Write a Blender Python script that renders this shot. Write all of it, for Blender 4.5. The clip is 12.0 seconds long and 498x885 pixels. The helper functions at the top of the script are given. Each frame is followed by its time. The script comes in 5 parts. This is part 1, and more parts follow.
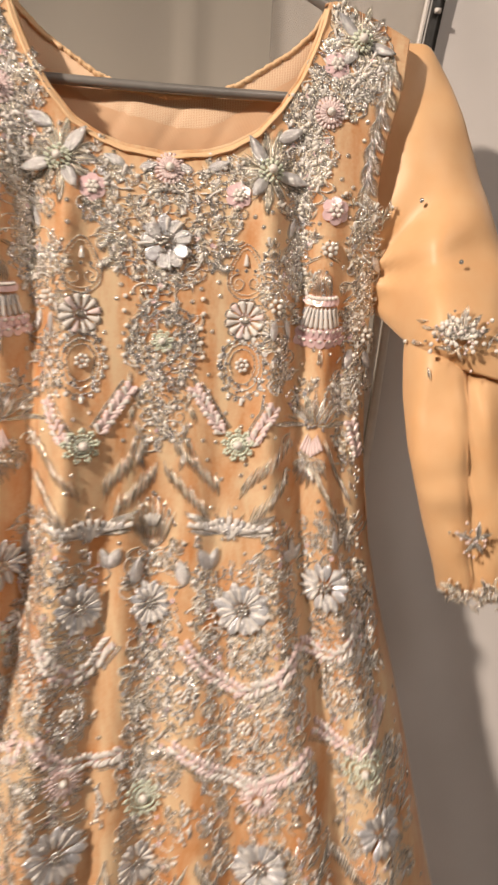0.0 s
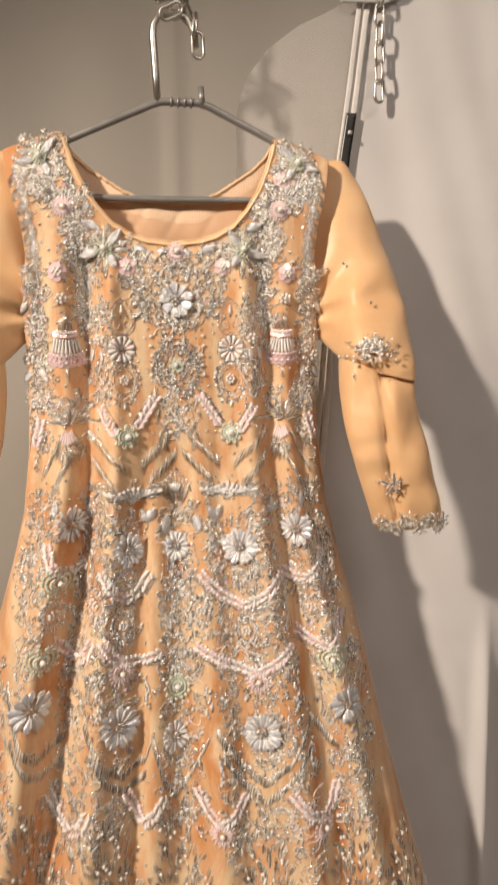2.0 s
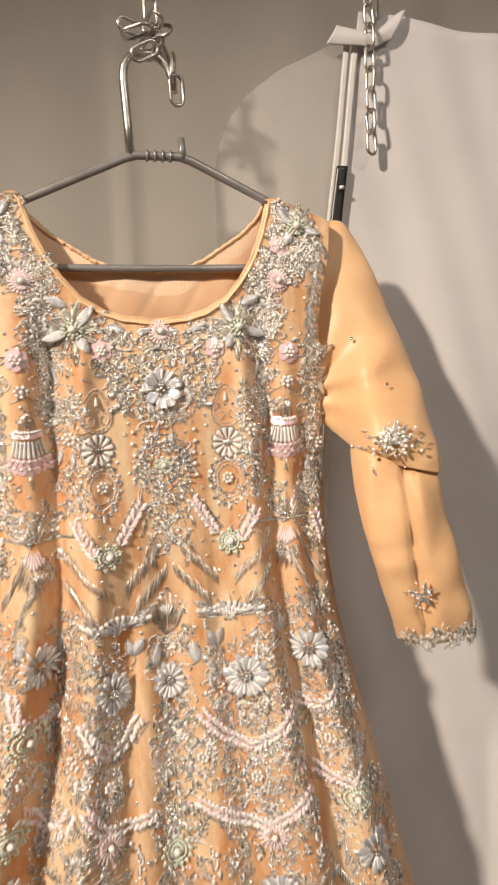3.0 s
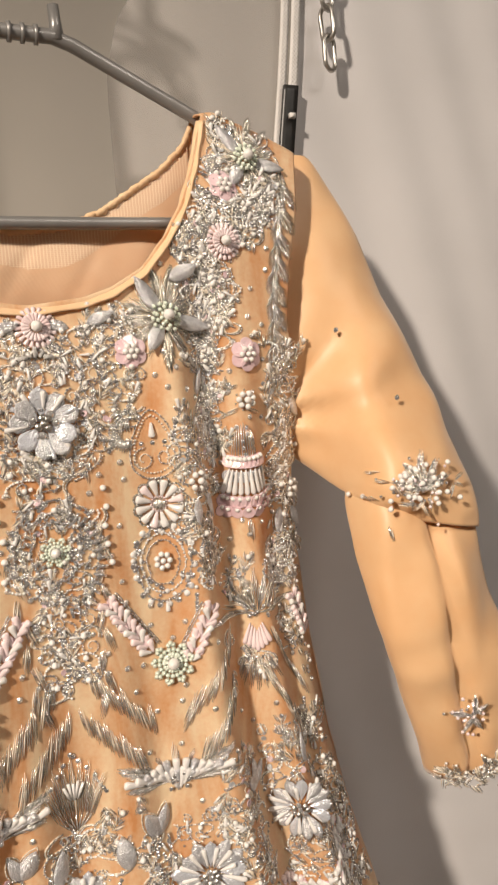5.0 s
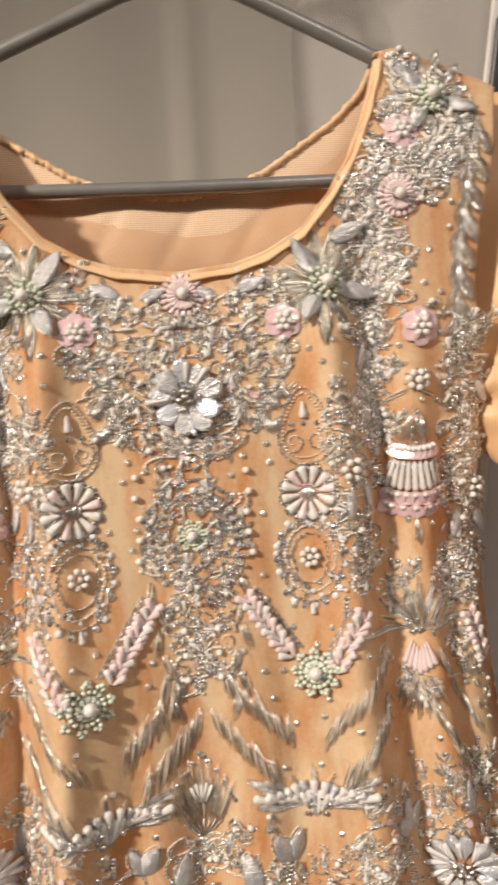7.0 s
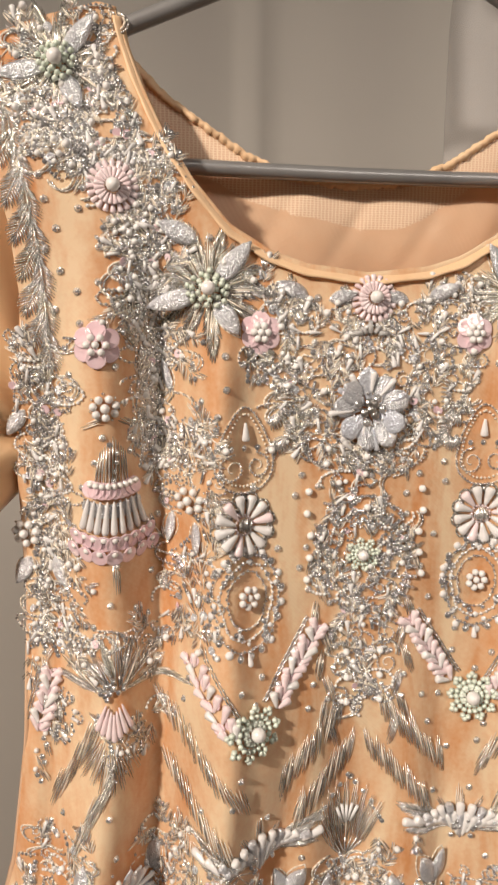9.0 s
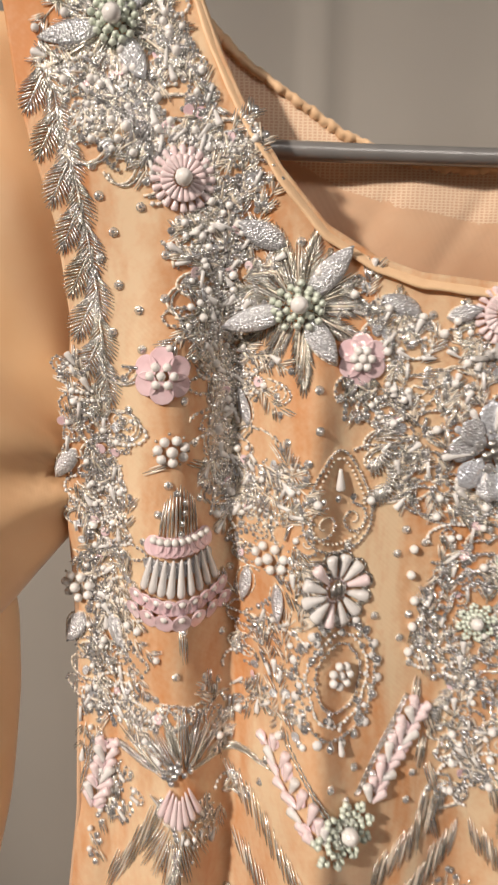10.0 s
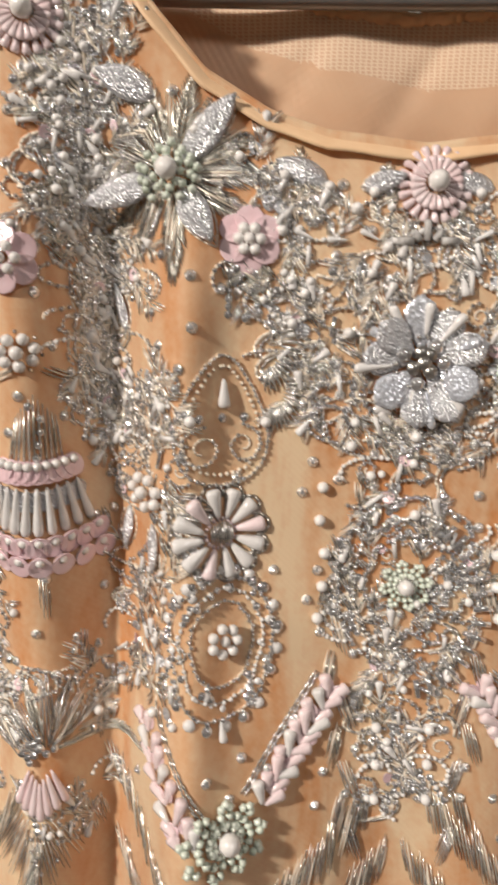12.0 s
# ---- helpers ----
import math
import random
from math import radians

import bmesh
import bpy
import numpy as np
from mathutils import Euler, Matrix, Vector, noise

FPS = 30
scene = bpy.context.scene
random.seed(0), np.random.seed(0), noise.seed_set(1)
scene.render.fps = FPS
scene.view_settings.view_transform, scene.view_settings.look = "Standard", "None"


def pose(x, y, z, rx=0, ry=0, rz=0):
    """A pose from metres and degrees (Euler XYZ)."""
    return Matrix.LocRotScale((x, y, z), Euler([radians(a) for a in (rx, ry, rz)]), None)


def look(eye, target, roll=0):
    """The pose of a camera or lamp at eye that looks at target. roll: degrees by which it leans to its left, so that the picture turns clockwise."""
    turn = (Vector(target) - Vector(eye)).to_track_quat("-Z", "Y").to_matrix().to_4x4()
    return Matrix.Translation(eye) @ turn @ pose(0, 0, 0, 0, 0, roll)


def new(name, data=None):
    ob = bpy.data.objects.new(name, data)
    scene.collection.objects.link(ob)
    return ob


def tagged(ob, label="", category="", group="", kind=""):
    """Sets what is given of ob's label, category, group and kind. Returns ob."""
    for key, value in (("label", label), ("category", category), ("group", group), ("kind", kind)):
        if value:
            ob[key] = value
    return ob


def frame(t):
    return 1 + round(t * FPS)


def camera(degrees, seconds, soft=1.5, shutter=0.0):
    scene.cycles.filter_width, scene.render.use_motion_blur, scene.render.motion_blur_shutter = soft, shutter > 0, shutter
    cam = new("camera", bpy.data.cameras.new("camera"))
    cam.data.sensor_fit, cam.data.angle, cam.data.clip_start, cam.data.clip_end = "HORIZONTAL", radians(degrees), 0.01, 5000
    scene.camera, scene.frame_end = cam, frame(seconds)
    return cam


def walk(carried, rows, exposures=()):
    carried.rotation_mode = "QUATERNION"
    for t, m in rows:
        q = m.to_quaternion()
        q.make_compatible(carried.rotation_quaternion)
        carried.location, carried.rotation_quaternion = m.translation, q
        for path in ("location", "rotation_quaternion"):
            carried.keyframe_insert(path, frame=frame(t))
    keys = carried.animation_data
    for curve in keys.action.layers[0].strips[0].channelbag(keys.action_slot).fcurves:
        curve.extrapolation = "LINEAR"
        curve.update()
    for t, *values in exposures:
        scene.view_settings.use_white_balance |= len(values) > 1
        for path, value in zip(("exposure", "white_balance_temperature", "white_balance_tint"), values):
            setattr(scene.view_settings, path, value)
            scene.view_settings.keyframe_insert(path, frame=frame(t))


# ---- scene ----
cam = camera(39.7, 12.0, soft=2.3, shutter=0.5)
PATH = [
    (0, (0.0, -0.537, 1.298), (0.251, 1.415, 0.941), 2.4),
    (0.5, (-0.08, -0.622, 1.297), (0.316, 1.296, 0.893), -1.0),
    (1, (-0.07, -0.728, 1.288), (0.221, 1.216, 0.921), -0.7),
    (1.5, (-0.041, -0.801, 1.267), (0.242, 1.153, 0.943), -0.8),
    (2, (-0.04, -0.795, 1.288), (0.26, 1.166, 1.036), -0.7),
    (2.5, (-0.082, -0.73, 1.323), (0.357, 1.214, 1.155), -1.4),
    (2.7, (-0.096, -0.699, 1.341), (0.399, 1.23, 1.158), -2.1),
    (4.3, (-0.016, -0.438, 1.374), (0.517, 1.482, 1.208), -2.7),
    (4.5, (-0.034, -0.409, 1.376), (0.668, 1.454, 1.183), -3.4),
    (5, (-0.055, -0.396, 1.369), (0.767, 1.416, 1.168), -4.7),
    (5.5, (0.001, -0.397, 1.349), (0.501, 1.529, 1.252), -6.3),
    (6, (0.047, -0.393, 1.335), (0.163, 1.580, 1.332), -6.8),
    (6.5, (0.048, -0.380, 1.343), (0.116, 1.605, 1.282), -6.1),
    (7, (-0.001, -0.363, 1.351), (0.179, 1.623, 1.205), -3.6),
    (7.5, (-0.061, -0.354, 1.359), (0.152, 1.624, 1.151), -0.8),
    (7.7, (-0.087, -0.339, 1.359), (0.221, 1.622, 1.12), -0.3),
    (9.3, (-0.114, -0.312, 1.392), (0.205, 1.638, 1.086), 0.3),
    (9.5, (-0.117, -0.299, 1.399), (0.158, 1.654, 1.068), 0.4),
    (10, (-0.123, -0.258, 1.407), (0.08, 1.692, 1.012), 0.3),
    (10.5, (-0.11, -0.232, 1.397), (0.01, 1.737, 1.064), -0.0),
    (11, (-0.085, -0.227, 1.39), (-0.118, 1.747, 1.074), 0.1),
    (11.5, (-0.068, -0.219, 1.381), (-0.106, 1.745, 1.005), 0.5),
    (12, (-0.051, -0.217, 1.364), (-0.069, 1.75, 1.002), 0.6),
]
EXPOSURES = [(0.0, -0.2, 7200, 15), (1.2, -0.17, 7150, 14), (2.7, 0.0, 6950, 12), (4.3, -0.13, 6850, 11), (7.0, -0.23, 6750, 11), (9.3, -0.28, 6500, 12), (12.0, -0.40, 6250, 10)]
walk(cam, [(t, look(eye, target, roll)) for t, eye, target, roll in PATH], EXPOSURES)

# ---- light ----
world = bpy.data.worlds.new("world")
world.use_nodes = True
world.node_tree.nodes["Background"].inputs[0].default_value = (1.0, 0.93, 0.86, 1)
world.node_tree.nodes["Background"].inputs[1].default_value = 0.07
scene.world = world


def lamp(name, kind, eye, target, power, colour):
    data = bpy.data.lights.new(name, kind)
    data.energy, data.color = power, colour
    ob = new(name, data)
    ob.matrix_world = look(eye, target)
    return data


# a spot on the ceiling rail in front of the rack
spot = lamp("rail_spot", "SPOT", (-2.25, -1.85, 2.80), (0.44, 0.05, 0.90), 615, (1.0, 0.885, 0.765))
spot.spot_size, spot.spot_blend, spot.shadow_soft_size = radians(42), 1.0, 0.09
# unseen area lamp added under the ceiling as soft fill
panel = lamp("fill_panel", "AREA", (0.9, -1.9, 2.92), (0.7, -1.5, 0), 45, (1.0, 0.93, 0.86))
panel.shape, panel.size, panel.size_y = "RECTANGLE", 1.2, 1.2


# ---- materials ----
def material(name, colour, rough=0.5, metal=0.0, **inputs):
    m = bpy.data.materials.new(name)
    m.use_nodes = True
    b = m.node_tree.nodes["Principled BSDF"]
    b.inputs["Base Color"].default_value = (*colour, 1)
    b.inputs["Roughness"].default_value = rough
    b.inputs["Metallic"].default_value = metal
    for key, value in inputs.items():
        b.inputs[key.replace("_", " ")].default_value = value
    return m


def node(m, kind, **values):
    n = m.node_tree.nodes.new(kind)
    for key, value in values.items():
        if key in n.inputs:
            n.inputs[key].default_value = value
        else:
            n.operation = value
    return n


def link(m, a, out, b, into):
    m.node_tree.links.new(a.outputs[out], b.inputs[into])


def bsdf(m):
    return m.node_tree.nodes["Principled BSDF"]


def spotted(m, low, high, scale, detail=3.0, per_island=0.0, coords="Object"):
    """Base colour between two colours, by noise at that scale and at a fifth of it, and from piece to piece."""
    tc = node(m, "ShaderNodeTexCoord")
    n1 = node(m, "ShaderNodeTexNoise", Scale=scale, Detail=detail)
    n2 = node(m, "ShaderNodeTexNoise", Scale=scale / 6, Detail=2.0)
    link(m, tc, coords, n1, "Vector")
    link(m, tc, coords, n2, "Vector")
    add = node(m, "ShaderNodeMath", operation="ADD")
    link(m, n1, "Fac", add, 0)
    link(m, n2, "Fac", add, 1)
    last = add
    if per_island:
        geo = node(m, "ShaderNodeNewGeometry")
        ma = node(m, "ShaderNodeMath", operation="MULTIPLY_ADD")
        ma.inputs[1].default_value = per_island
        link(m, geo, "Random Per Island", ma, 0)
        link(m, add, 0, ma, 2)
        last = ma
    ramp = node(m, "ShaderNodeValToRGB")
    ramp.color_ramp.elements[0].position, ramp.color_ramp.elements[1].position = 0.32, 0.72 + per_island / 2
    ramp.color_ramp.elements[0].color, ramp.color_ramp.elements[1].color = (*low, 1), (*high, 1)
    half = node(m, "ShaderNodeMath", operation="MULTIPLY")
    half.inputs[1].default_value = 0.5 if not per_island else 0.55
    link(m, last, 0, half, 0)
    link(m, half, 0, ramp, "Fac")
    link(m, ramp, "Color", bsdf(m), "Base Color")
    return n1


def weave(m, pitch, strength, angle=0.0, distance=0.0003):
    """Fine crossing threads, as relief."""
    tc = node(m, "ShaderNodeTexCoord")
    total = None
    for turn in (angle, angle + 90):
        mp = node(m, "ShaderNodeMapping")
        mp.inputs["Rotation"].default_value = (0, radians(turn), 0)
        w = node(m, "ShaderNodeTexWave", Scale=0.314 / pitch / 2, Distortion=0.6)
        w.inputs["Detail Scale"].default_value = 4.0
        link(m, tc, "Object", mp, "Vector")
        link(m, mp, "Vector", w, "Vector")
        if total:
            add = node(m, "ShaderNodeMath", operation="ADD")
            link(m, total, "Fac", add, 0)
            link(m, w, "Fac", add, 1)
            total = add
        else:
            total = w
    bump = node(m, "ShaderNodeBump", Strength=strength, Distance=distance)
    link(m, total, 0, bump, "Height")
    link(m, bump, "Normal", bsdf(m), "Normal")
    return bump


def grain(m, scale, strength, distance=0.0005):
    tc = node(m, "ShaderNodeTexCoord")
    n = node(m, "ShaderNodeTexNoise", Scale=scale, Detail=4.0)
    bump = node(m, "ShaderNodeBump", Strength=strength, Distance=distance)
    link(m, tc, "Object", n, "Vector")
    link(m, n, "Fac", bump, "Height")
    link(m, bump, "Normal", bsdf(m), "Normal")


PEACH_LO, PEACH_HI = (0.88, 0.52, 0.28), (0.95, 0.63, 0.38)
peach_satin = material("peach_satin", PEACH_HI, 0.43, Sheen_Weight=0.35, Sheen_Roughness=0.4, Specular_IOR_Level=0.45)
spotted(peach_satin, (0.91, 0.56, 0.29), (0.96, 0.66, 0.38), 60)
weave(peach_satin, 0.0006, 0.06, 12, 0.0001)
peach_net = material("peach_net", PEACH_HI, 0.58, Sheen_Weight=0.45, Sheen_Roughness=0.4, Specular_IOR_Level=0.35)
spotted(peach_net, (0.72, 0.37, 0.18), (0.86, 0.51, 0.29), 70)
weave(peach_net, 0.0008, 0.09, 45, 0.0002)
peach_lining = material("peach_lining", (0.88, 0.60, 0.39), 0.4, Sheen_Weight=0.4)
spotted(peach_lining, (0.84, 0.55, 0.34), (0.92, 0.66, 0.44), 70)
weave(peach_lining, 0.0012, 0.12, 30, 0.0003)
peach_facing = material("peach_facing", (0.90, 0.66, 0.46), 0.5, Sheen_Weight=0.3)
peach_trim = material("peach_trim", (0.90, 0.62, 0.36), 0.5, Sheen_Weight=0.2)
spotted(peach_trim, (0.84, 0.54, 0.30), (0.92, 0.66, 0.41), 150)
grain(peach_trim, 900, 0.25)

def let_light_through(m, share, tint):
    """Thin cloth: part of the light passes and spreads behind it."""
    out = m.node_tree.nodes["Material Output"]
    tr = node(m, "ShaderNodeBsdfTranslucent")
    tr.inputs["Color"].default_value = (*tint, 1)
    mix = node(m, "ShaderNodeMixShader")
    mix.inputs[0].default_value = share
    link(m, bsdf(m), 0, mix, 1)
    link(m, tr, 0, mix, 2)
    link(m, mix, 0, out, "Surface")


def stretched_blotches(m, low, high):
    """Long pale and deep streaks: net on or off the satin, with fold sheen and shade painted in."""
    tc = node(m, "ShaderNodeTexCoord")
    mp = node(m, "ShaderNodeMapping")
    mp.inputs["Scale"].default_value = (34, 10, 9)
    n = node(m, "ShaderNodeTexNoise", Scale=1.0, Detail=4.0, Roughness=0.62, Distortion=0.6)
    link(m, tc, "Object", mp, "Vector")
    link(m, mp, "Vector", n, "Vector")
    fine = node(m, "ShaderNodeTexNoise", Scale=420.0, Detail=2.0)
    link(m, tc, "Object", fine, "Vector")
    ma = node(m, "ShaderNodeMath", operation="MULTIPLY_ADD")
    ma.inputs[1].default_value = 0.16
    link(m, fine, "Fac", ma, 0)
    link(m, n, "Fac", ma, 2)
    r = node(m, "ShaderNodeValToRGB")
    r.color_ramp.elements[0].position, r.color_ramp.elements[1].position = 0.44, 0.70
    r.color_ramp.elements[0].color, r.color_ramp.elements[1].color = (*low, 1), (*high, 1)
    link(m, ma, 0, r, "Fac")
    link(m, r, "Color", bsdf(m), "Base Color")


def net_holes(m, thread, gap, pitch):
    """Crossing threads of a net, with its small holes darker."""
    tc = node(m, "ShaderNodeTexCoord")
    mp = node(m, "ShaderNodeMapping")
    mp.inputs["Scale"].default_value = (1.0, 0.0, 1.7)
    v = node(m, "ShaderNodeTexVoronoi", Scale=1 / pitch, Randomness=0.18)
    v.feature = "DISTANCE_TO_EDGE"
    link(m, tc, "Object", mp, "Vector")
    link(m, mp, "Vector", v, "Vector")
    r = node(m, "ShaderNodeValToRGB")
    r.color_ramp.elements[0].position, r.color_ramp.elements[1].position = 0.10, 0.24
    r.color_ramp.elements[0].color, r.color_ramp.elements[1].color = (*thread, 1), (*gap, 1)
    link(m, v, "Distance", r, "Fac")
    link(m, r, "Color", bsdf(m), "Base Color")
    bump = node(m, "ShaderNodeBump", Strength=0.4, Distance=0.0003)
    bump.invert = True
    link(m, v, "Distance", bump, "Height")
    link(m, bump, "Normal", bsdf(m), "Normal")


net_holes(peach_facing, (0.95, 0.74, 0.54), (0.80, 0.52, 0.33), 0.0020)
stretched_blotches(peach_net, (0.75, 0.355, 0.145), (0.97, 0.78, 0.52))
let_light_through(peach_net, 0.30, (0.93, 0.60, 0.32))
let_light_through(peach_lining, 0.25, (0.90, 0.62, 0.42))
let_light_through(peach_satin, 0.20, (0.92, 0.58, 0.30))
# both wires: the wide dark-to-bright spread between strands paints in their sparkle
silver_wire = material("silver_wire", (0.8, 0.78, 0.74), 0.24, 0.78)
spotted(silver_wire, (0.30, 0.285, 0.26), (0.97, 0.95, 0.91), 300, per_island=0.9)
dull_wire = material("dull_wire", (0.66, 0.64, 0.58), 0.27, 0.74)
spotted(dull_wire, (0.24, 0.22, 0.18), (0.86, 0.83, 0.74), 300, per_island=0.9)
for wire in (silver_wire, dull_wire):
    tcw = node(wire, "ShaderNodeTexCoord")
    ww = node(wire, "ShaderNodeTexWave", Scale=520.0, Distortion=1.5)
    bw = node(wire, "ShaderNodeBump", Strength=0.5, Distance=0.0003)
    link(wire, tcw, "Object", ww, "Vector")
    link(wire, ww, "Fac", bw, "Height")
    link(wire, bw, "Normal", bsdf(wire), "Normal")
glitter = material("silver_glitter", (0.8, 0.81, 0.83), 0.3, 0.6)
spotted(glitter, (0.58, 0.59, 0.62), (0.92, 0.92, 0.94), 500)
tcg = node(glitter, "ShaderNodeTexCoord")
vg = node(glitter, "ShaderNodeTexVoronoi", Scale=1300.0)
bg = node(glitter, "ShaderNodeBump", Strength=0.9, Distance=0.0006)
link(glitter, tcg, "Object", vg, "Vector")
link(glitter, vg, "Distance", bg, "Height")
link(glitter, bg, "Normal", bsdf(glitter), "Normal")
pearl_white = material("pearl_white", (0.80, 0.76, 0.69), 0.16, 0.0, Coat_Weight=0.6, Coat_Roughness=0.08, Subsurface_Weight=0.0)
spotted(pearl_white, (0.80, 0.77, 0.73), (0.91, 0.88, 0.85), 250, per_island=0.3)
pearl_mint = material("pearl_mint", (0.62, 0.70, 0.56), 0.3, 0.1, Coat_Weight=0.4)
spotted(pearl_mint, (0.62, 0.69, 0.57), (0.82, 0.87, 0.77), 300, per_island=0.4)
bead_pink = material("bead_pink", (0.80, 0.56, 0.52), 0.18, 0.0, Coat_Weight=0.8)
spotted(bead_pink, (0.82, 0.62, 0.62), (0.93, 0.81, 0.81), 250, per_island=0.5)
sequin_pink = material("sequin_pink", (0.86, 0.58, 0.60), 0.12, 0.1, Coat_Weight=1.0, Thin_Film_Thickness=420.0)
spotted(sequin_pink, (0.82, 0.52, 0.56), (0.94, 0.74, 0.77), 200, per_island=0.4)
bead_white = material("bead_white", (0.80, 0.75, 0.68), 0.12, 0.0, Coat_Weight=0.8, Coat_Roughness=0.05)
spotted(bead_white, (0.68, 0.65, 0.62), (0.90, 0.88, 0.86), 250, per_island=0.5)
crystal = material("crystal", (0.86, 0.88, 0.90), 0.07, 0.82, Coat_Weight=1.0)
spotted(crystal, (0.42, 0.42, 0.43), (0.97, 0.97, 0.97), 400, per_island=0.9)
petal_clear = material("clear_petal", (0.66, 0.70, 0.77), 0.16, 0.45, Coat_Weight=1.0)
spotted(petal_clear, (0.62, 0.67, 0.76), (0.88, 0.90, 0.95), 160, per_island=0.5)
tcp = node(petal_clear, "ShaderNodeTexCoord")
vp = node(petal_clear, "ShaderNodeTexVoronoi", Scale=800.0)
bp = node(petal_clear, "ShaderNodeBump", Strength=0.7, Distance=0.0006)
link(petal_clear, tcp, "Object", vp, "Vector")
link(petal_clear, vp, "Distance", bp, "Height")
link(petal_clear, bp, "Normal", bsdf(petal_clear), "Normal")
cord_mat = material("pale_cord", (0.80, 0.66, 0.50), 0.45, 0.15)
spotted(cord_mat, (0.74, 0.62, 0.49), (0.90, 0.82, 0.70), 400, per_island=0.3)

hanger_grey = material("hanger_grey", (0.3, 0.29, 0.28), 0.34, 0.35)
spotted(hanger_grey, (0.24, 0.235, 0.23), (0.36, 0.35, 0.34), 60)
grain(hanger_grey, 500, 0.12)
steel = material("chain_steel", (0.42, 0.40, 0.37), 0.34, 0.95)
spotted(steel, (0.38, 0.36, 0.33), (0.68, 0.66, 0.62), 120)
grain(steel, 400, 0.2)
white_cloth = material("white_cloth", (0.74, 0.71, 0.70), 0.75, Sheen_Weight=0.2)
spotted(white_cloth, (0.58, 0.565, 0.565), (0.68, 0.665, 0.67), 9)
weave(white_cloth, 0.0008, 0.08, 5)
zip_tape = material("zip_tape", (0.74, 0.72, 0.70), 0.6)
spotted(zip_tape, (0.66, 0.64, 0.62), (0.80, 0.78, 0.76), 80)
weave(zip_tape, 0.0012, 0.5, 45)
black_tape = material("black_tape", (0.02, 0.02, 0.02), 0.35)
spotted(black_tape, (0.012, 0.012, 0.012), (0.035, 0.033, 0.032), 90)
sheer = material("sheer_white", (0.72, 0.69, 0.67), 0.8, Alpha=0.22)
spotted(sheer, (0.66, 0.63, 0.61), (0.78, 0.75, 0.73), 14)
panel_grey = material("panel_grey", (0.52, 0.485, 0.435), 0.7)
spotted(panel_grey, (0.48, 0.45, 0.405), (0.54, 0.505, 0.455), 5)
grain(panel_grey, 220, 0.12)
plaster = material("room_plaster", (0.62, 0.58, 0.53), 0.8)
spotted(plaster, (0.58, 0.54, 0.49), (0.66, 0.62, 0.57), 6)
grain(plaster, 120, 0.2)
floor_mat = material("room_floor", (0.24, 0.20, 0.17), 0.5)
spotted(floor_mat, (0.20, 0.165, 0.14), (0.29, 0.25, 0.21), 8)


# ---- mesh helpers ----
def finish(name, me, mats, parent=None, label=""):
    for m in mats if isinstance(mats, (list, tuple)) else [mats]:
        me.materials.append(m)
    ob = new(name, me)
    if parent:
        ob.parent = parent
        ob.matrix_parent_inverse = parent_inverse(parent)
    return tagged(ob, label)


def parent_inverse(parent):
    """A part's points are in world places: only the thing itself stands off the origin."""
    return Matrix() if parent.parent else parent.matrix_basis.inverted()


def part(name, bm, mats, parent=None, label="", smooth=True):
    me = bpy.data.meshes.new(name)
    bm.to_mesh(me)
    bm.free()
    if smooth:
        me.shade_smooth()
    return finish(name, me, mats, parent, label)


def box(bm, x0, x1, y0, y1, z0, z1):
    m = Matrix.Translation(((x0 + x1) / 2, (y0 + y1) / 2, (z0 + z1) / 2)) @ Matrix.Diagonal((x1 - x0, y1 - y0, z1 - z0, 1))
    return bmesh.ops.create_cube(bm, size=1.0, matrix=m)["verts"]


def grid_mesh(name, pts, mats, parent=None, label="", thick=0.0, close_u=False):
    """A sheet from rows of points (rows x columns x 3)."""
    pts = np.asarray(pts, float)
    r, c = pts.shape[:2]
    idx = np.arange(r * c).reshape(r, c)
    if close_u:
        nxt = np.roll(idx, -1, 1)
        q = np.stack([idx[:-1], nxt[:-1], nxt[1:], idx[1:]], -1).reshape(-1, 4)
    else:
        q = np.stack([idx[:-1, :-1], idx[:-1, 1:], idx[1:, 1:], idx[1:, :-1]], -1).reshape(-1, 4)
    me = bpy.data.meshes.new(name)
    me.from_pydata(pts.reshape(-1, 3).tolist(), [], q.tolist())
    me.shade_smooth()
    ob = finish(name, me, mats, parent, label)
    if thick:
        s = ob.modifiers.new("thickness", "SOLIDIFY")
        s.thickness, s.offset = thick, 0.0
    return ob


def tube(bm, path, radius, sides=10, closed=False, squash=1.0):
    """A round bar along a path of points; radius may change along it."""
    p = [Vector(v) for v in path]
    n = len(p)
    rings = []
    side = None
    for i in range(n):
        a, b = (p[(i - 1) % n], p[(i + 1) % n]) if closed else (p[max(i - 1, 0)], p[min(i + 1, n - 1)])
        d = (b - a).normalized()
        if side is None:
            side = d.orthogonal().normalized()
        side = (side - d * side.dot(d)).normalized()
        up = d.cross(side)
        r = radius[i] if isinstance(radius, (list, tuple)) else radius
        rings.append([bm.verts.new(p[i] + (side * math.cos(k * 2 * math.pi / sides) * r + up * math.sin(k * 2 * math.pi / sides) * r * squash))
                      for k in range(sides)])
    for i in range(n if closed else n - 1):
        a, b = rings[i], rings[(i + 1) % n]
        for k in range(sides):
            bm.faces.new((a[k], a[(k + 1) % sides], b[(k + 1) % sides], b[k]))
    if not closed:
        bm.faces.new(rings[0][::-1])
        bm.faces.new(rings[-1])


def thing(name, at, label, category, group="", kind=""):
    ob = new(name)
    ob.location = at
    ob.empty_display_size = 0.05
    bpy.context.view_layer.update()
    return tagged(ob, label, category, group, kind)


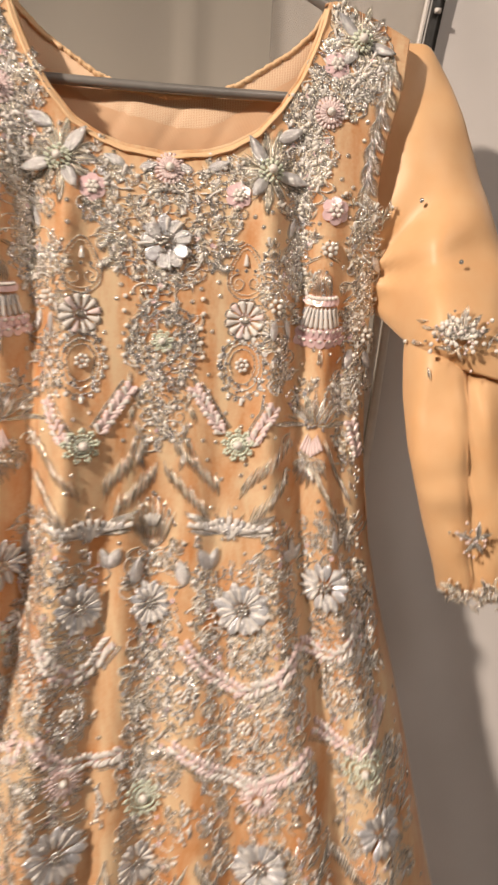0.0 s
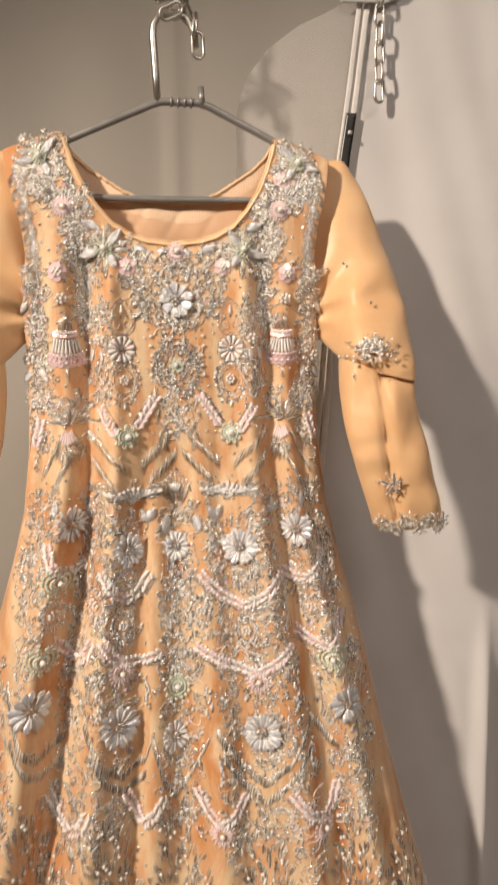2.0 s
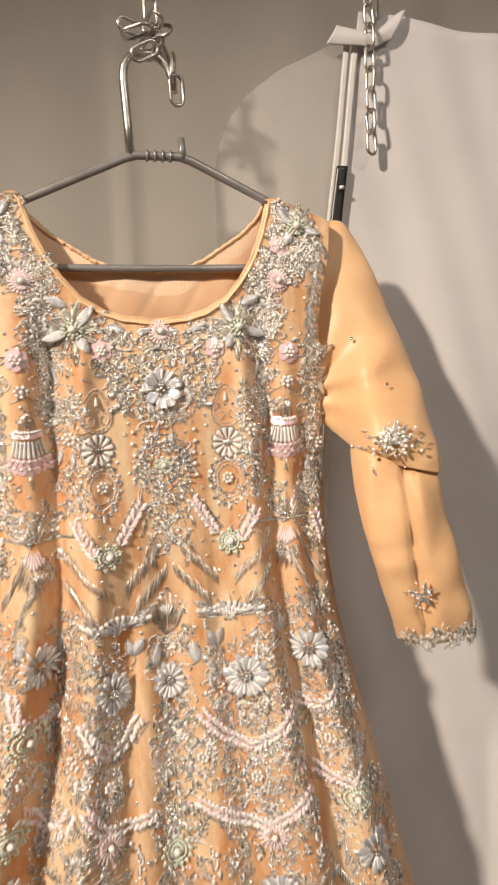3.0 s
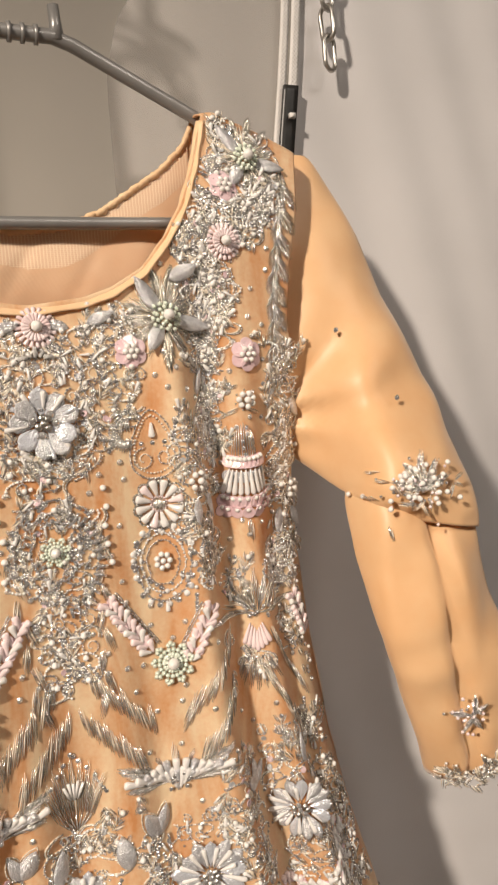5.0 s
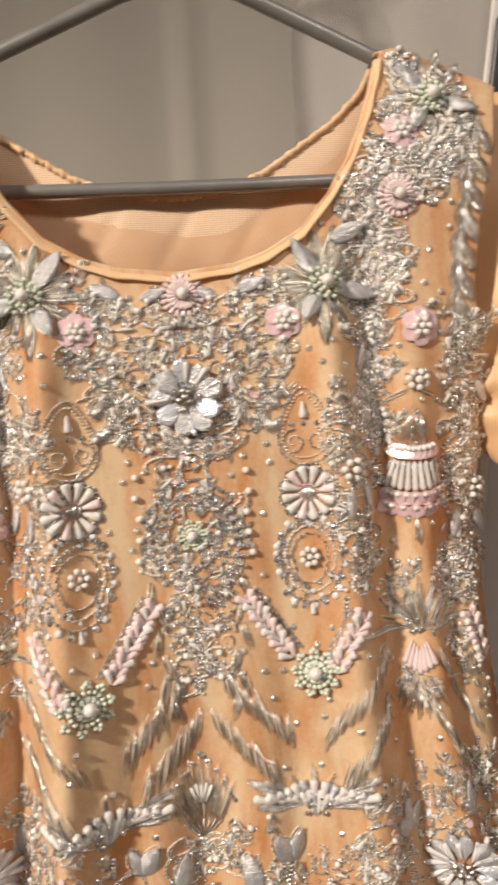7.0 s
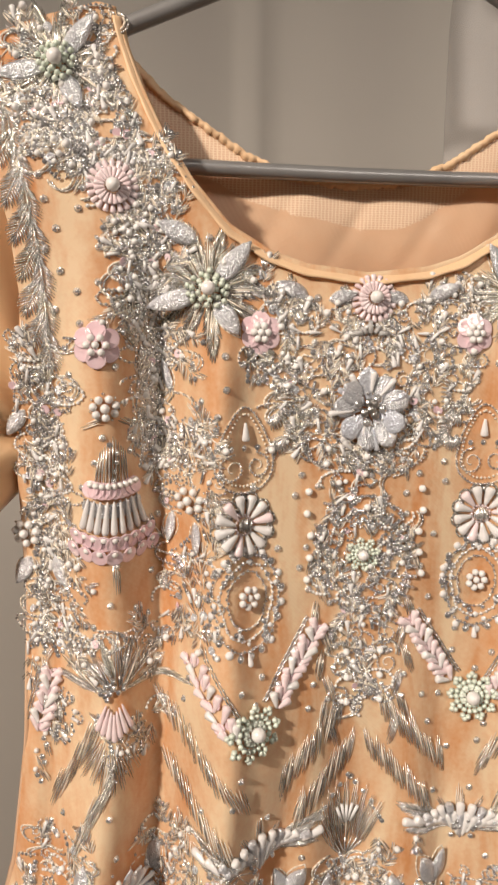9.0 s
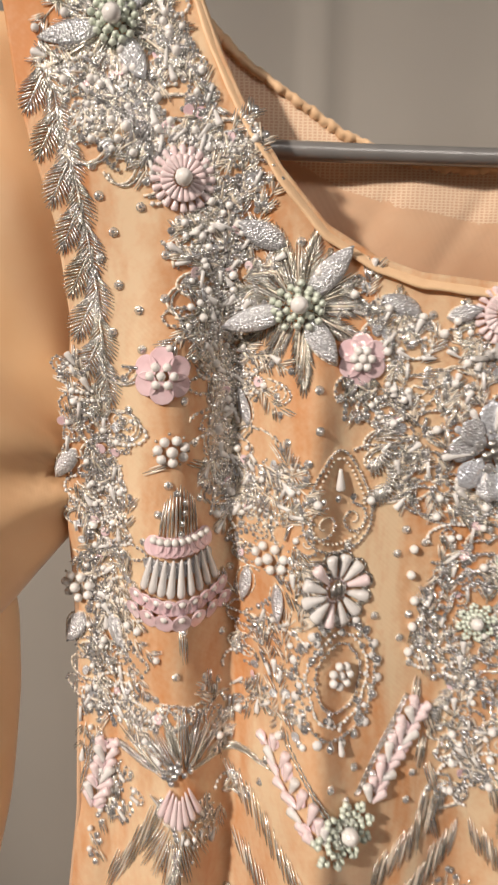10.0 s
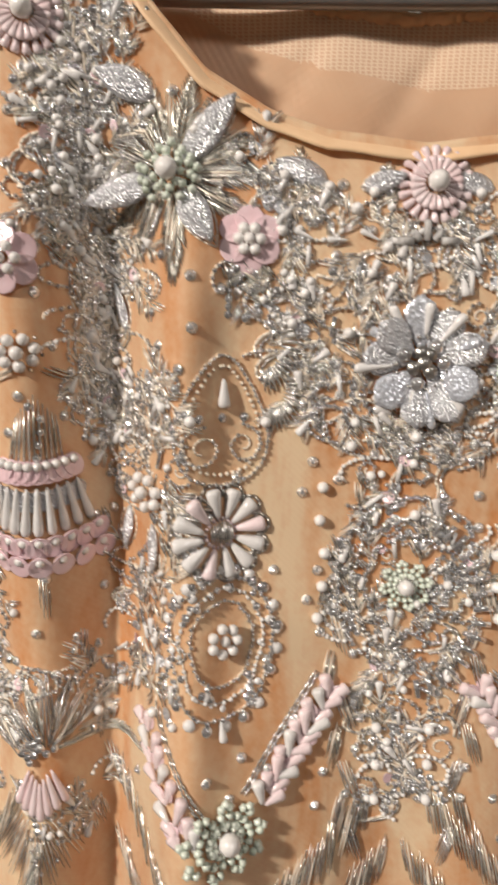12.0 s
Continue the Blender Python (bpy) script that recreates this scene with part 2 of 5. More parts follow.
# ---- the room ----
def wall(name, x0, x1, y0, y1, z0, z1, mat):
    bm = bmesh.new()
    box(bm, x0, x1, y0, y1, z0, z1)
    return tagged(part(name, bm, mat, smooth=False), kind="structure")


wall("floor", -3.0, 3.2, -4.0, 0.7, -0.1, 0.0, floor_mat)
wall("ceiling", -3.0, 3.2, -4.0, 0.7, 2.95, 3.05, plaster)
wall("wall_west", -3.1, -3.0, -4.0, 0.7, 0.0, 2.95, plaster)
wall("wall_east", 3.2, 3.3, -4.0, 0.7, 0.0, 2.95, plaster)
wall("wall_south", -3.0, 3.2, -4.1, -4.0, 0.0, 2.95, plaster)
# the grey back wall, hung with a sheet that falls in shallow upright folds
BACK_Y = 0.50
wx, wz = np.meshgrid(np.linspace(-3.0, 3.2, 460), np.linspace(2.95, 0.0, 40))
wy = BACK_Y + 0.006 * np.sin(wx * 13 + 0.6) + 0.004 * np.sin(wx * 31 + wz * 0.6) - 0.010 * np.exp(-((wx - 0.03) / 0.012) ** 2) + 0.004 * np.sin(wz * 5 + wx * 3)
backdrop = tagged(grid_mesh("wall_north", np.stack([wx, wy, wz], -1), panel_grey, thick=0.004), kind="structure")

# ---- the dress: its shape ----
def along(v, pairs):
    return np.interp(v, [p[0] for p in pairs], [p[1] for p in pairs])


HALF = [(0.30, 0.372), (0.50, 0.338), (0.60, 0.316), (0.70, 0.289), (0.78, 0.269), (0.90, 0.242), (0.975, 0.221), (1.05, 0.197), (1.11, 0.181),
        (1.18, 0.1715), (1.25, 0.169), (1.315, 0.170), (1.36, 0.166), (1.40, 0.162), (1.435, 0.166), (1.48, 0.178), (1.51, 0.182), (1.56, 0.20)]
NECK = [(0.0, 1.4155), (0.03, 1.419), (0.047, 1.4245), (0.067, 1.436), (0.084, 1.4555), (0.097, 1.476), (0.107, 1.499), (0.1135, 1.518), (0.1165, 1.530),
        (0.125, 1.532), (0.15, 1.524), (0.175, 1.514), (0.19, 1.508), (0.3, 1.46)]
BACK_NECK = [(0.0, 1.4645), (0.03, 1.467), (0.055, 1.477), (0.075, 1.490), (0.095, 1.503), (0.112, 1.519), (0.1185, 1.531),
             (0.125, 1.532), (0.15, 1.524), (0.175, 1.514), (0.19, 1.508), (0.3, 1.46)]


def half_width(z):
    return along(z, HALF)


def bump1(x, c, w):
    return np.exp(-((x - c) / w) ** 2)


def ramp(z, a, b):
    """0 at a and beyond, 1 at b and beyond."""
    t = np.clip((z - a) / (b - a), 0, 1)
    return t * t * (3 - 2 * t)


def front_y(x, z):
    """How far back the front of the dress lies."""
    u = x / half_width(z)
    y = -0.1 * np.clip(1.25 - z, 0, 1)
    y = y + 0.034 * np.abs(u) ** 5 * (0.12 + 0.88 * ramp(z, 1.42, 1.28))
    y = y + 0.013 * ramp(z, 1.45, 1.535) + 0.004 * ramp(z, 1.37, 1.43)
    y = y + 0.06 * np.abs(u) ** 14 * ramp(z, 1.2, 0.85) - 0.014 * bump1(x, -0.064, 0.034) * bump1(z, 1.20, 0.065)
    wob = 0.03 * np.sin(z * 5.0) + 0.012 * np.sin(z * 13 + 1)
    low = ramp(z, 1.22, 1.0)
    lower = ramp(z, 1.0, 0.75)
    folds = [(-0.60, 0.085, 0.022 * ramp(z, 1.46, 1.36) * (1 + 0.5 * low)), (0.63, 0.085, 0.012 * ramp(z, 1.46, 1.36) * (1 + 0.3 * low)),
             (-0.90, 0.05, 0.006 * ramp(z, 1.42, 1.30) * (1 + low)), (0.83, 0.05, 0.006 * ramp(z, 1.40, 1.28) * (1 + low)),
             (-0.04, 0.11, 0.017 * ramp(z, 1.24, 1.08) * (1 + 0.8 * lower)), (0.25, 0.07, 0.007 * ramp(z, 1.30, 1.1) * (1 + lower)),
             (-0.24, 0.06, 0.009 * ramp(z, 1.25, 1.05) * (1 + lower)), (-0.43, 0.06, -0.009 * ramp(z, 1.41, 1.36) - 0.006 * low), (0.48, 0.07, -0.008 * ramp(z, 1.41, 1.36) - 0.003 * low), (0.76, 0.08, -0.004 * ramp(z, 1.40, 1.32) - 0.006 * low),
             (0.12, 0.05, -0.004 * lower), (-0.76, 0.07, -0.004 * ramp(z, 1.45, 1.36) - 0.010 * low)]
    for c, w, a in folds:
        y = y + a * bump1(u + wob * 0.5, c, w)
    y = y + 0.0012 * np.sin(x * 80 + z * 5) * np.sin(z * 8 + x * 9) * ramp(z, 1.40, 1.2) + 0.0004 * np.sin(z * 130 + x * 160)
    return y


def back_y(x, z):
    u = x / half_width(z)
    y = 0.0395 + 0.022 * ramp(z, 1.44, 1.34) - 0.030 * np.abs(u) ** 5 * ramp(z, 1.5, 1.3)
    y = y - 0.02 * np.clip(1.25 - z, 0, 1) * (1 - np.abs(u) ** 5) - 0.1 * np.clip(1.25 - z, 0, 1) * np.abs(u) ** 5 + 0.06 * np.abs(u) ** 14 * ramp(z, 1.2, 0.85)
    return y + 0.0016 * np.sin(x * 95 + 20 * z) * np.sin(z * 34 + x * 25) * ramp(z, 1.475, 1.455) + 0.0010 * np.maximum(0, np.sin(x * 150 - z * 95)) ** 4 * ramp(z, 1.47, 1.44)


# rows for quick look-ups of the front's depth
GX0, GZ0, GS = -0.40, 0.28, 0.002
gx, gz = np.meshgrid(np.arange(401) * GS + GX0, np.arange(650) * GS + GZ0)
FRONT = front_y(gx, gz).tolist()


def depth(x, z):
    i, j = (x - GX0) / GS, (z - GZ0) / GS
    i0, j0 = min(max(int(i), 0), 399), min(max(int(j), 0), 648)
    a, b = i - i0, j - j0
    p, q = FRONT[j0], FRONT[j0 + 1]
    return (p[i0] * (1 - a) + p[i0 + 1] * a) * (1 - b) + (q[i0] * (1 - a) + q[i0 + 1] * a) * b


def panel_points(edge, yfun, cols, rows, bottom=0.30):
    """Columns from the upper edge of a panel down to the hem."""
    u = np.sin(np.linspace(-1, 1, cols) * math.pi / 2) * 0.35 + np.linspace(-1, 1, cols) * 0.65
    top = np.full(cols, 1.5)
    for _ in range(60):
        top = 0.5 * top + 0.5 * along(np.abs(u) * half_width(top), edge)
    v = np.linspace(0, 1, rows)[:, None] ** 1.15
    z = top[None] + (bottom - top[None]) * v
    x = u[None] * half_width(z)
    return np.stack([x, yfun(x, z), z], -1)


dress = thing("dress", (0, 0.03, 0.30), "peach satin dress covered in silver and pearl beadwork, on a hanger", "dress")
front_pts = panel_points(NECK, front_y, 240, 320)
grid_mesh("front_panel", front_pts, peach_net, dress, "peach net over satin, falling in upright folds", thick=0.0012)
back_pts = panel_points(BACK_NECK, back_y, 160, 160)
grid_mesh("back_panel", back_pts, peach_lining, dress, "peach lined back with fine net inside", thick=0.0012)


# a band of net inside the back neckline
fx_, fv_ = np.meshgrid(np.linspace(-0.116, 0.116, 120), np.linspace(0, 1, 14))
fz_ = along(np.abs(fx_), BACK_NECK) - 0.003 - fv_ * (0.024 + 0.003 * np.sin(fx_ * 60))
grid_mesh("neck_facing", np.stack([fx_, back_y(fx_, fz_) - 0.0011 * (1 - fv_ ** 3) + 0.0006 * fv_ ** 8, fz_], -1), peach_facing, dress, "fine peach net facing", thick=0.0004)


# piping round the front neckline, a gathered braid round the back one
def edge_line(edge, yfun, lift, n, limit, wave=0.0, out=0.0):
    pts = []
    for i in range(n):
        s = (i / (n - 1) * 2 - 1)
        t = abs(s)
        # run along the edge by its own length
        xs = np.linspace(0, limit, 80)
        zs = along(xs, edge)
        ln = np.concatenate([[0], np.cumsum(np.hypot(np.diff(xs), np.diff(zs)))])
        x = float(np.interp(t * ln[-1], ln, xs)) * (1 if s > 0 else -1)
        z = float(along(abs(x), edge))
        w = wave * math.sin(i * 1.9) + wave * 0.6 * math.sin(i * 0.73)
        pts.append((x, float(yfun(np.array(x), np.array(z))) + out + w * 0.6, z + lift + w))
    return pts


bm = bmesh.new()
tube(bm, edge_line(NECK, front_y, -0.0035, 160, 0.1165, out=-0.0002), [0.0044 - 0.0012 * abs(i / 79.5 - 1) ** 2 + 0.0003 * math.sin(i * 0.7) for i in range(160)], 8, squash=0.26)
sx = np.concatenate([np.linspace(0.117, 0.180, 30)])
for sd in (-1, 1):
    sz = along(sx, NECK)
    fy, by = front_y(sd * sx, sz), back_y(sd * sx, sz)
    sw = np.linspace(0, 1, 9)[:, None]
    grid_mesh("shoulder_seam", np.stack([sd * sx[None] + 0 * sw, fy[None] + (by - fy)[None] * sw, sz[None] + 0.003 * np.sin(sw * math.pi)], -1), peach_net, dress, thick=0.0012)
part("neck_piping", bm, peach_trim, dress, "peach satin piping")
bm = bmesh.new()
tube(bm, edge_line(BACK_NECK, back_y, -0.002, 220, 0.1185, wave=0.0004, out=-0.001), [0.0032 + 0.0003 * math.sin(i * 0.95) for i in range(220)], 8, squash=0.6)
part("neck_braid", bm, peach_trim, dress, "gathered peach braid round the back neckline")


# ---- sleeves ----
UPPER = [((0.1789, 1.5171), (0.1480, 1.4226), 0.008), ((0.2056, 1.5186), (0.1491, 1.3918), 0.014), ((0.2271, 1.4904), (0.1522, 1.3631), 0.019), ((0.2436, 1.4493), (0.1563, 1.3405), 0.023),
         ((0.2672, 1.3928), (0.1645, 1.3220), 0.026), ((0.2898, 1.3394), (0.1748, 1.3086), 0.028), ((0.3021, 1.2942), (0.1871, 1.2984), 0.029),
         ((0.3072, 1.2604), (0.2076, 1.2819), 0.025), ((0.3072, 1.2470), (0.2343, 1.2645), 0.018)]
LOWER = [((0.2959, 1.2840), (0.2138, 1.3045), 0.010), ((0.3042, 1.2604), (0.2076, 1.2788), 0.017), ((0.3103, 1.2326), (0.2107, 1.2429), 0.021), ((0.3226, 1.1864), (0.2210, 1.1864), 0.023),
         ((0.3329, 1.1505), (0.2323, 1.1474), 0.024), ((0.3452, 1.0930), (0.2466, 1.0991), 0.024), ((0.3488, 1.0591), (0.2579, 1.0611), 0.024)]


def loft(rows, yc, steps, seg, seam):
    """Oval sections between an outer and an inner edge point, smoothed from row to row."""
    n = len(rows)
    key = np.linspace(0, n - 1, steps)
    cols = np.array([(*o, *i, d) for o, i, d in rows])
    dense = np.stack([np.interp(key, np.arange(n), cols[:, k]) for k in range(5)], 1)
    pad = np.pad(dense, ((2, 2), (0, 0)), mode="edge")
    dense[1:-1] = ((pad[:-4] + 2 * pad[1:-3] + 3 * pad[2:-2] + 2 * pad[3:-1] + pad[4:]) / 9)[1:-1]
    pts = []
    for s, (ox, oz, ix, iz, d) in enumerate(dense):
        row = []
        for k in range(seg):
            a = k * 2 * math.pi / seg
            c, sn = math.cos(a), math.sin(a)
            f = 0.5 + 0.5 * c
            x, z = ix + (ox - ix) * f, iz + (oz - iz) * f
            y = yc - d * sn * (1 + 0.08 * math.sin(3 * a + s * 0.15))
            if seam and sn > 0:
                y += 0.009 * math.exp(-((f - 0.62 + 0.0072 * s) / 0.05) ** 2) * min(1, s / 8)
            y += 0.0022 * noise.noise((x * 28, s * 0.12, z * 22)) + 0.0085 * noise.noise((x * 15 + 5, z * 17, 2.0))
            y += 0.0011 * noise.noise((x * 62, s * 0.1, z * 48)) + 0.0016 * noise.noise((x * 30 + z * 34, 1.5, z * 12))
            if not seam and sn > 0:
                # creases that fan out from the armpit
                px, pz = x - 0.150, z - 1.335
                fan = math.atan2(pz, px)
                y += sn * 0.0065 * math.sin(fan * 9.0 + 1.0) * math.exp(-(math.hypot(px, pz) / 0.09) ** 2)
                y += sn * 0.0045 * math.sin((x * 0.8 + z) * 58) * math.exp(-((z - 1.38) / 0.05) ** 2) * (0.4 + 0.6 * f)
            row.append((x, y, z))
        pts.append(row)
    return pts


def swing(p, forward=1.0):
    """The sleeve hangs forward from the elbow to its end."""
    dy = float(along(p[2], [(1.05, -0.072), (1.10, -0.082), (1.15, -0.088), (1.21, -0.085), (1.25, -0.078), (1.29, -0.066), (1.33, -0.045), (1.36, -0.027), (1.40, -0.010), (1.44, -0.002), (1.48, 0.0)])) * forward
    dy *= float(ramp(p[0], 0.172, 0.225))
    k = dy / 0.77
    return Vector((p[0] + (p[0] + 0.082) * k, p[1] + dy, p[2] + (p[2] - 1.323) * k))


def sleeve(side, turn, pivot, yc, forward):
    m = Matrix.Translation(pivot) @ Matrix.Rotation(radians(turn), 4, "Y") @ Matrix.Translation(-Vector(pivot))
    def place(pts):
        return [[m @ Vector((q[0] * side, q[1], q[2])) for q in (swing(p, forward) for p in row)] for row in pts]
    up = grid_mesh("sleeve", place(loft(UPPER, yc, 60, 48, False)), peach_satin, dress, "plain peach satin sleeve, creased at the elbow", thick=0.001, close_u=True)
    grid_mesh("sleeve_end", place(loft(LOWER, yc + 0.004, 50, 48, True)), peach_satin, up, "three-quarter sleeve end with a long crease", thick=0.001, close_u=True)
    return up, m


sleeve_r, _ = sleeve(1, 0, (0.19, 0.03, 1.5), 0.040, 1.0)
sleeve_l, turn_l = sleeve(-1, -2, (-0.19, 0.03, 1.5), 0.044, 0.3)

# ---- the hanger ----
hanger = thing("coat_hanger", (0.012, 0.028, 1.46), "grey tubular coat hanger with a steel hook on a chain", "hanger")
HY = 0.030
bm = bmesh.new()
tube(bm, [(-0.155, 0.037, 1.500), (-0.125, 0.035, 1.519), (-0.114, 0.032, 1.5285), (-0.02, HY, 1.569), (-0.008, HY, 1.5725), (0.033, HY, 1.5725), (0.045, HY, 1.569), (0.120, 0.032, 1.534), (0.130, 0.035, 1.524), (0.160, 0.037, 1.498)],
     0.0042, 12)
part("shoulder_bar", bm, hanger_grey, hanger)
bm = bmesh.new()
tube(bm, [(-0.155, 0.037, 1.500), (-0.159, 0.036, 1.494), (-0.153, 0.034, 1.480), (-0.145, HY, 1.472), (-0.13, HY, 1.4675)] + [(-0.1 + i * 0.05, HY, 1.467 - 0.001 * math.sin(i * 0.8)) for i in range(5)]
     + [(0.14, HY, 1.468), (0.155, HY, 1.473), (0.158, 0.034, 1.480), (0.163, 0.036, 1.491), (0.160, 0.037, 1.498)], 0.0038, 12)
part("trouser_bar", bm, hanger_grey, hanger)
bm = bmesh.new()
tube(bm, [(-0.013, HY, 1.570), (-0.0145, HY, 1.60), (-0.0165, HY, 1.642), (-0.0155, HY, 1.652), (-0.011, HY, 1.660), (-0.003, HY, 1.6655), (0.008, HY, 1.666),
          (0.018, HY, 1.663), (0.026, HY, 1.656), (0.030, HY, 1.645), (0.031, HY, 1.632)], 0.0042, 12)
part("hook", bm, steel, hanger, "worn steel hook")
bm = bmesh.new()
tube(bm, [(0.0365, HY, 1.570), (0.0365, HY, 1.580), (0.036, HY, 1.590)], [0.0048, 0.0036, 0.0034], 10)
part("peg", bm, hanger_grey, hanger)
for k in range(4):
    bm = bmesh.new()
    tube(bm, [(0.001 + k * 0.0075, HY, 1.5725), (0.0032 + k * 0.0075, HY, 1.5725)], 0.0056, 12)
    part("rib", bm, hanger_grey, hanger)

# ---- chains ----
def link_mesh(length, width, wire):
    bm = bmesh.new()
    r, straight = (width - wire) / 2, (length - width) / 2
    pts = [(r * math.cos(a), 0, straight + r * math.sin(a)) for a in [math.pi * k / 7 for k in range(8)]]
    pts += [(r * math.cos(a), 0, -straight + r * math.sin(a)) for a in [math.pi + math.pi * k / 7 for k in range(8)]]
    tube(bm, pts, wire / 2, 8, closed=True)
    me = bpy.data.meshes.new("chain_link")
    bm.to_mesh(me)
    bm.free()
    me.shade_smooth()
    me.materials.append(steel)
    return me


LINK = link_mesh(0.031, 0.0165, 0.0038)


def chain(at, poses, label):
    ob = thing("hanging_chain", at, label, "chain", "steel chains")
    for m in poses:
        o = new("chain_link", LINK)
        o.parent, o.matrix_parent_inverse, o.matrix_basis = ob, parent_inverse(ob), m
    return ob


def drop_links(x, y, z0, n, lean=0.0):
    return [pose(x + lean * i, y + 0.001 * math.sin(i * 2.1), z0 + i * 0.0232, 0, 4 * math.sin(i * 1.7), 20 + 85 * (i % 2) + 8 * math.sin(i * 3.1)) for i in range(n)]


knot = [pose(0.012, HY - 0.004, 1.672, 40, 30, 10), pose(-0.003, HY - 0.009, 1.681, 80, 20, 60), pose(0.004, HY - 0.010, 1.664, 20, 60, 30),
        pose(0.018, HY - 0.008, 1.684, 60, 120, 20), pose(0.025, HY + 0.004, 1.668, 15, 150, 60), pose(0.014, HY - 0.012, 1.690, 90, 40, 10),
        pose(-0.006, HY + 0.004, 1.691, 30, 100, 50), pose(0.030, HY - 0.006, 1.652, 5, 12, 75), pose(0.033, HY - 0.006, 1.632, 5, -3, 10), pose(0.008, HY + 0.008, 1.676, 70, 80, 10)]
chain((0.012, HY, 1.66), knot + drop_links(0.012, HY - 0.002, 1.705, 54), "steel chain knotted round the hanger's hook")
chain((0.27, 0.100, 1.62), drop_links(0.2715, 0.103, 1.6215, 57), "steel chain hanging loose before the white garment")

# ---- the white garment behind ----
white = thing("white_garment", (0.35, 0.16, 0.25), "white cloth garment with a long zip, hung on the wall behind", "garment")


def cloth_y(x, z):
    s = ramp(z, 1.75, 1.2)
    return (0.119 + 0.020 * ramp(z, 1.40, 0.9) + 0.005 * s * np.sin(x * 24 + z * 1.2) + 0.006 * s * np.sin(x * 11 - z * 2.0 + 1) + 0.002 * np.sin(x * 60 + z * 14) * np.sin(z * 9 + x * 20)
            + 0.05 * ramp(x, 0.44, 0.52) * ramp(z, 0.9, 0.6) - 0.02 * bump1(x, 0.455, 0.012) * ramp(z, 0.95, 0.7))


def white_sheet(name, left, right, cols, rows, z_top, mat, label, off=0.0):
    v = np.linspace(0, 1, rows)[:, None]
    u = np.linspace(0, 1, cols)[None]
    lo, hi = 0.03, z_top
    z0 = hi + (lo - hi) * v
    x = left(z0) + (right(z0) - left(z0)) * u
    dip = 0.010 * np.sin(np.clip((x - 0.32) / 0.20, 0, 1) * math.pi) * np.clip(1 - v * 6, 0, 1)
    z = z0 - dip
    return grid_mesh(name, np.stack([x, cloth_y(x, z) + off, z], -1), mat, white, label, thick=0.0012)


def zip_x(z):
    return along(z, [(0.0, 0.17), (1.0, 0.19), (1.50, 0.224), (1.546, 0.230), (1.594, 0.237), (1.722, 0.254), (1.8, 0.264)])


white_sheet("back_panel", lambda z: zip_x(z) + 0.006, lambda z: along(z, [(0.0, 0.80), (1.3, 0.66), (1.70, 0.52), (1.80, 0.50)]), 110, 140, 1.772, white_cloth, "matt white cloth in soft folds")
white_sheet("side_panel", lambda z: along(z, [(0.0, 0.02), (1.3, 0.09), (1.52, 0.088), (1.59, 0.089), (1.636, 0.101), (1.673, 0.130), (1.705, 0.173), (1.732, 0.232)]),
            lambda z: zip_x(z) - 0.004, 40, 110, 1.735, sheer, "sheer white side panel", 0.004)
zz = np.linspace(1.735, 1.0, 60)
for name, a, b, mat, label, off in (("zip_tape", -0.009, -0.002, zip_tape, "white zip tape", -0.004), ("zip_tape", 0.001, 0.009, zip_tape, "white zip tape", -0.004)):
    xs = np.linspace(a, b, 4)[None] + zip_x(zz)[:, None]
    grid_mesh(name, np.stack([xs, cloth_y(xs, zz[:, None]) + off, zz[:, None] + 0 * xs], -1), mat, white, label, thick=0.0025)
zb = np.linspace(1.596, 1.50, 24)
xs = np.linspace(-0.0060, 0.0070, 4)[None] + zip_x(zb)[:, None]
black = grid_mesh("zip_pull", np.stack([xs, cloth_y(xs, zb[:, None]) - 0.009, zb[:, None] + 0 * xs], -1), black_tape, white, "black strip over the zip", thick=0.003)
bm = bmesh.new()
box(bm, 0.2320, 0.2370, 0.1045, 0.1085, 1.569, 1.5725)
part("white_mark", bm, zip_tape, black)
# the folded-over collar band at the top
cu, cv = np.meshgrid(np.linspace(0, 1, 30), np.linspace(0, 1, 12))
cx = (0.236 + 0.086 * cu) * (1 - cv) + (0.222 + 0.080 * cu) * cv
cz = (1.751 - 0.005 * np.sin(cu * math.pi) + 0.024 * ramp(cu, 0.45, 1.0)) * (1 - cv) + (1.729 + 0.010 * ramp(cu, 0.7, 1.0)) * cv
cy = 0.112 - 0.004 * np.sin(cv * math.pi) + 0.0012 * np.sin(cx * 90) - 0.003 * cv
bm = bmesh.new()
tube(bm, [(0.288, 0.112, 1.762), (0.286, 0.106, 1.785), (0.279, 0.098, 1.797), (0.270, 0.096, 1.791), (0.276, 0.104, 1.775), (0.284, 0.112, 1.759)], 0.0022, 8)
part("hanging_loop", bm, white_cloth, white, "white cloth loop through the chain")
grid_mesh("collar", np.stack([cx, cy, cz], -1), white_cloth, white, "folded-over white collar band", thick=0.0016)

# ---- beadwork: small shapes, laid on the front of the dress ----
def closed_profile(rings, seg):
    """Triangles of a turned shape: rings of (radius, height), both ends closed."""
    v, t = [], []
    for r, h in rings:
        v += [(r * math.cos(k * 2 * math.pi / seg), r * math.sin(k * 2 * math.pi / seg), h) for k in range(seg)]
    for i in range(len(rings) - 1):
        for k in range(seg):
            a, b = i * seg + k, i * seg + (k + 1) % seg
            t += [(a, b, b + seg), (a, b + seg, a + seg)]
    for base, flip in ((0, True), ((len(rings) - 1) * seg, False)):
        for k in range(1, seg - 1):
            t.append((base, base + k + 1, base + k) if flip else (base, base + k, base + k + 1))
    return np.array(v), np.array(t)


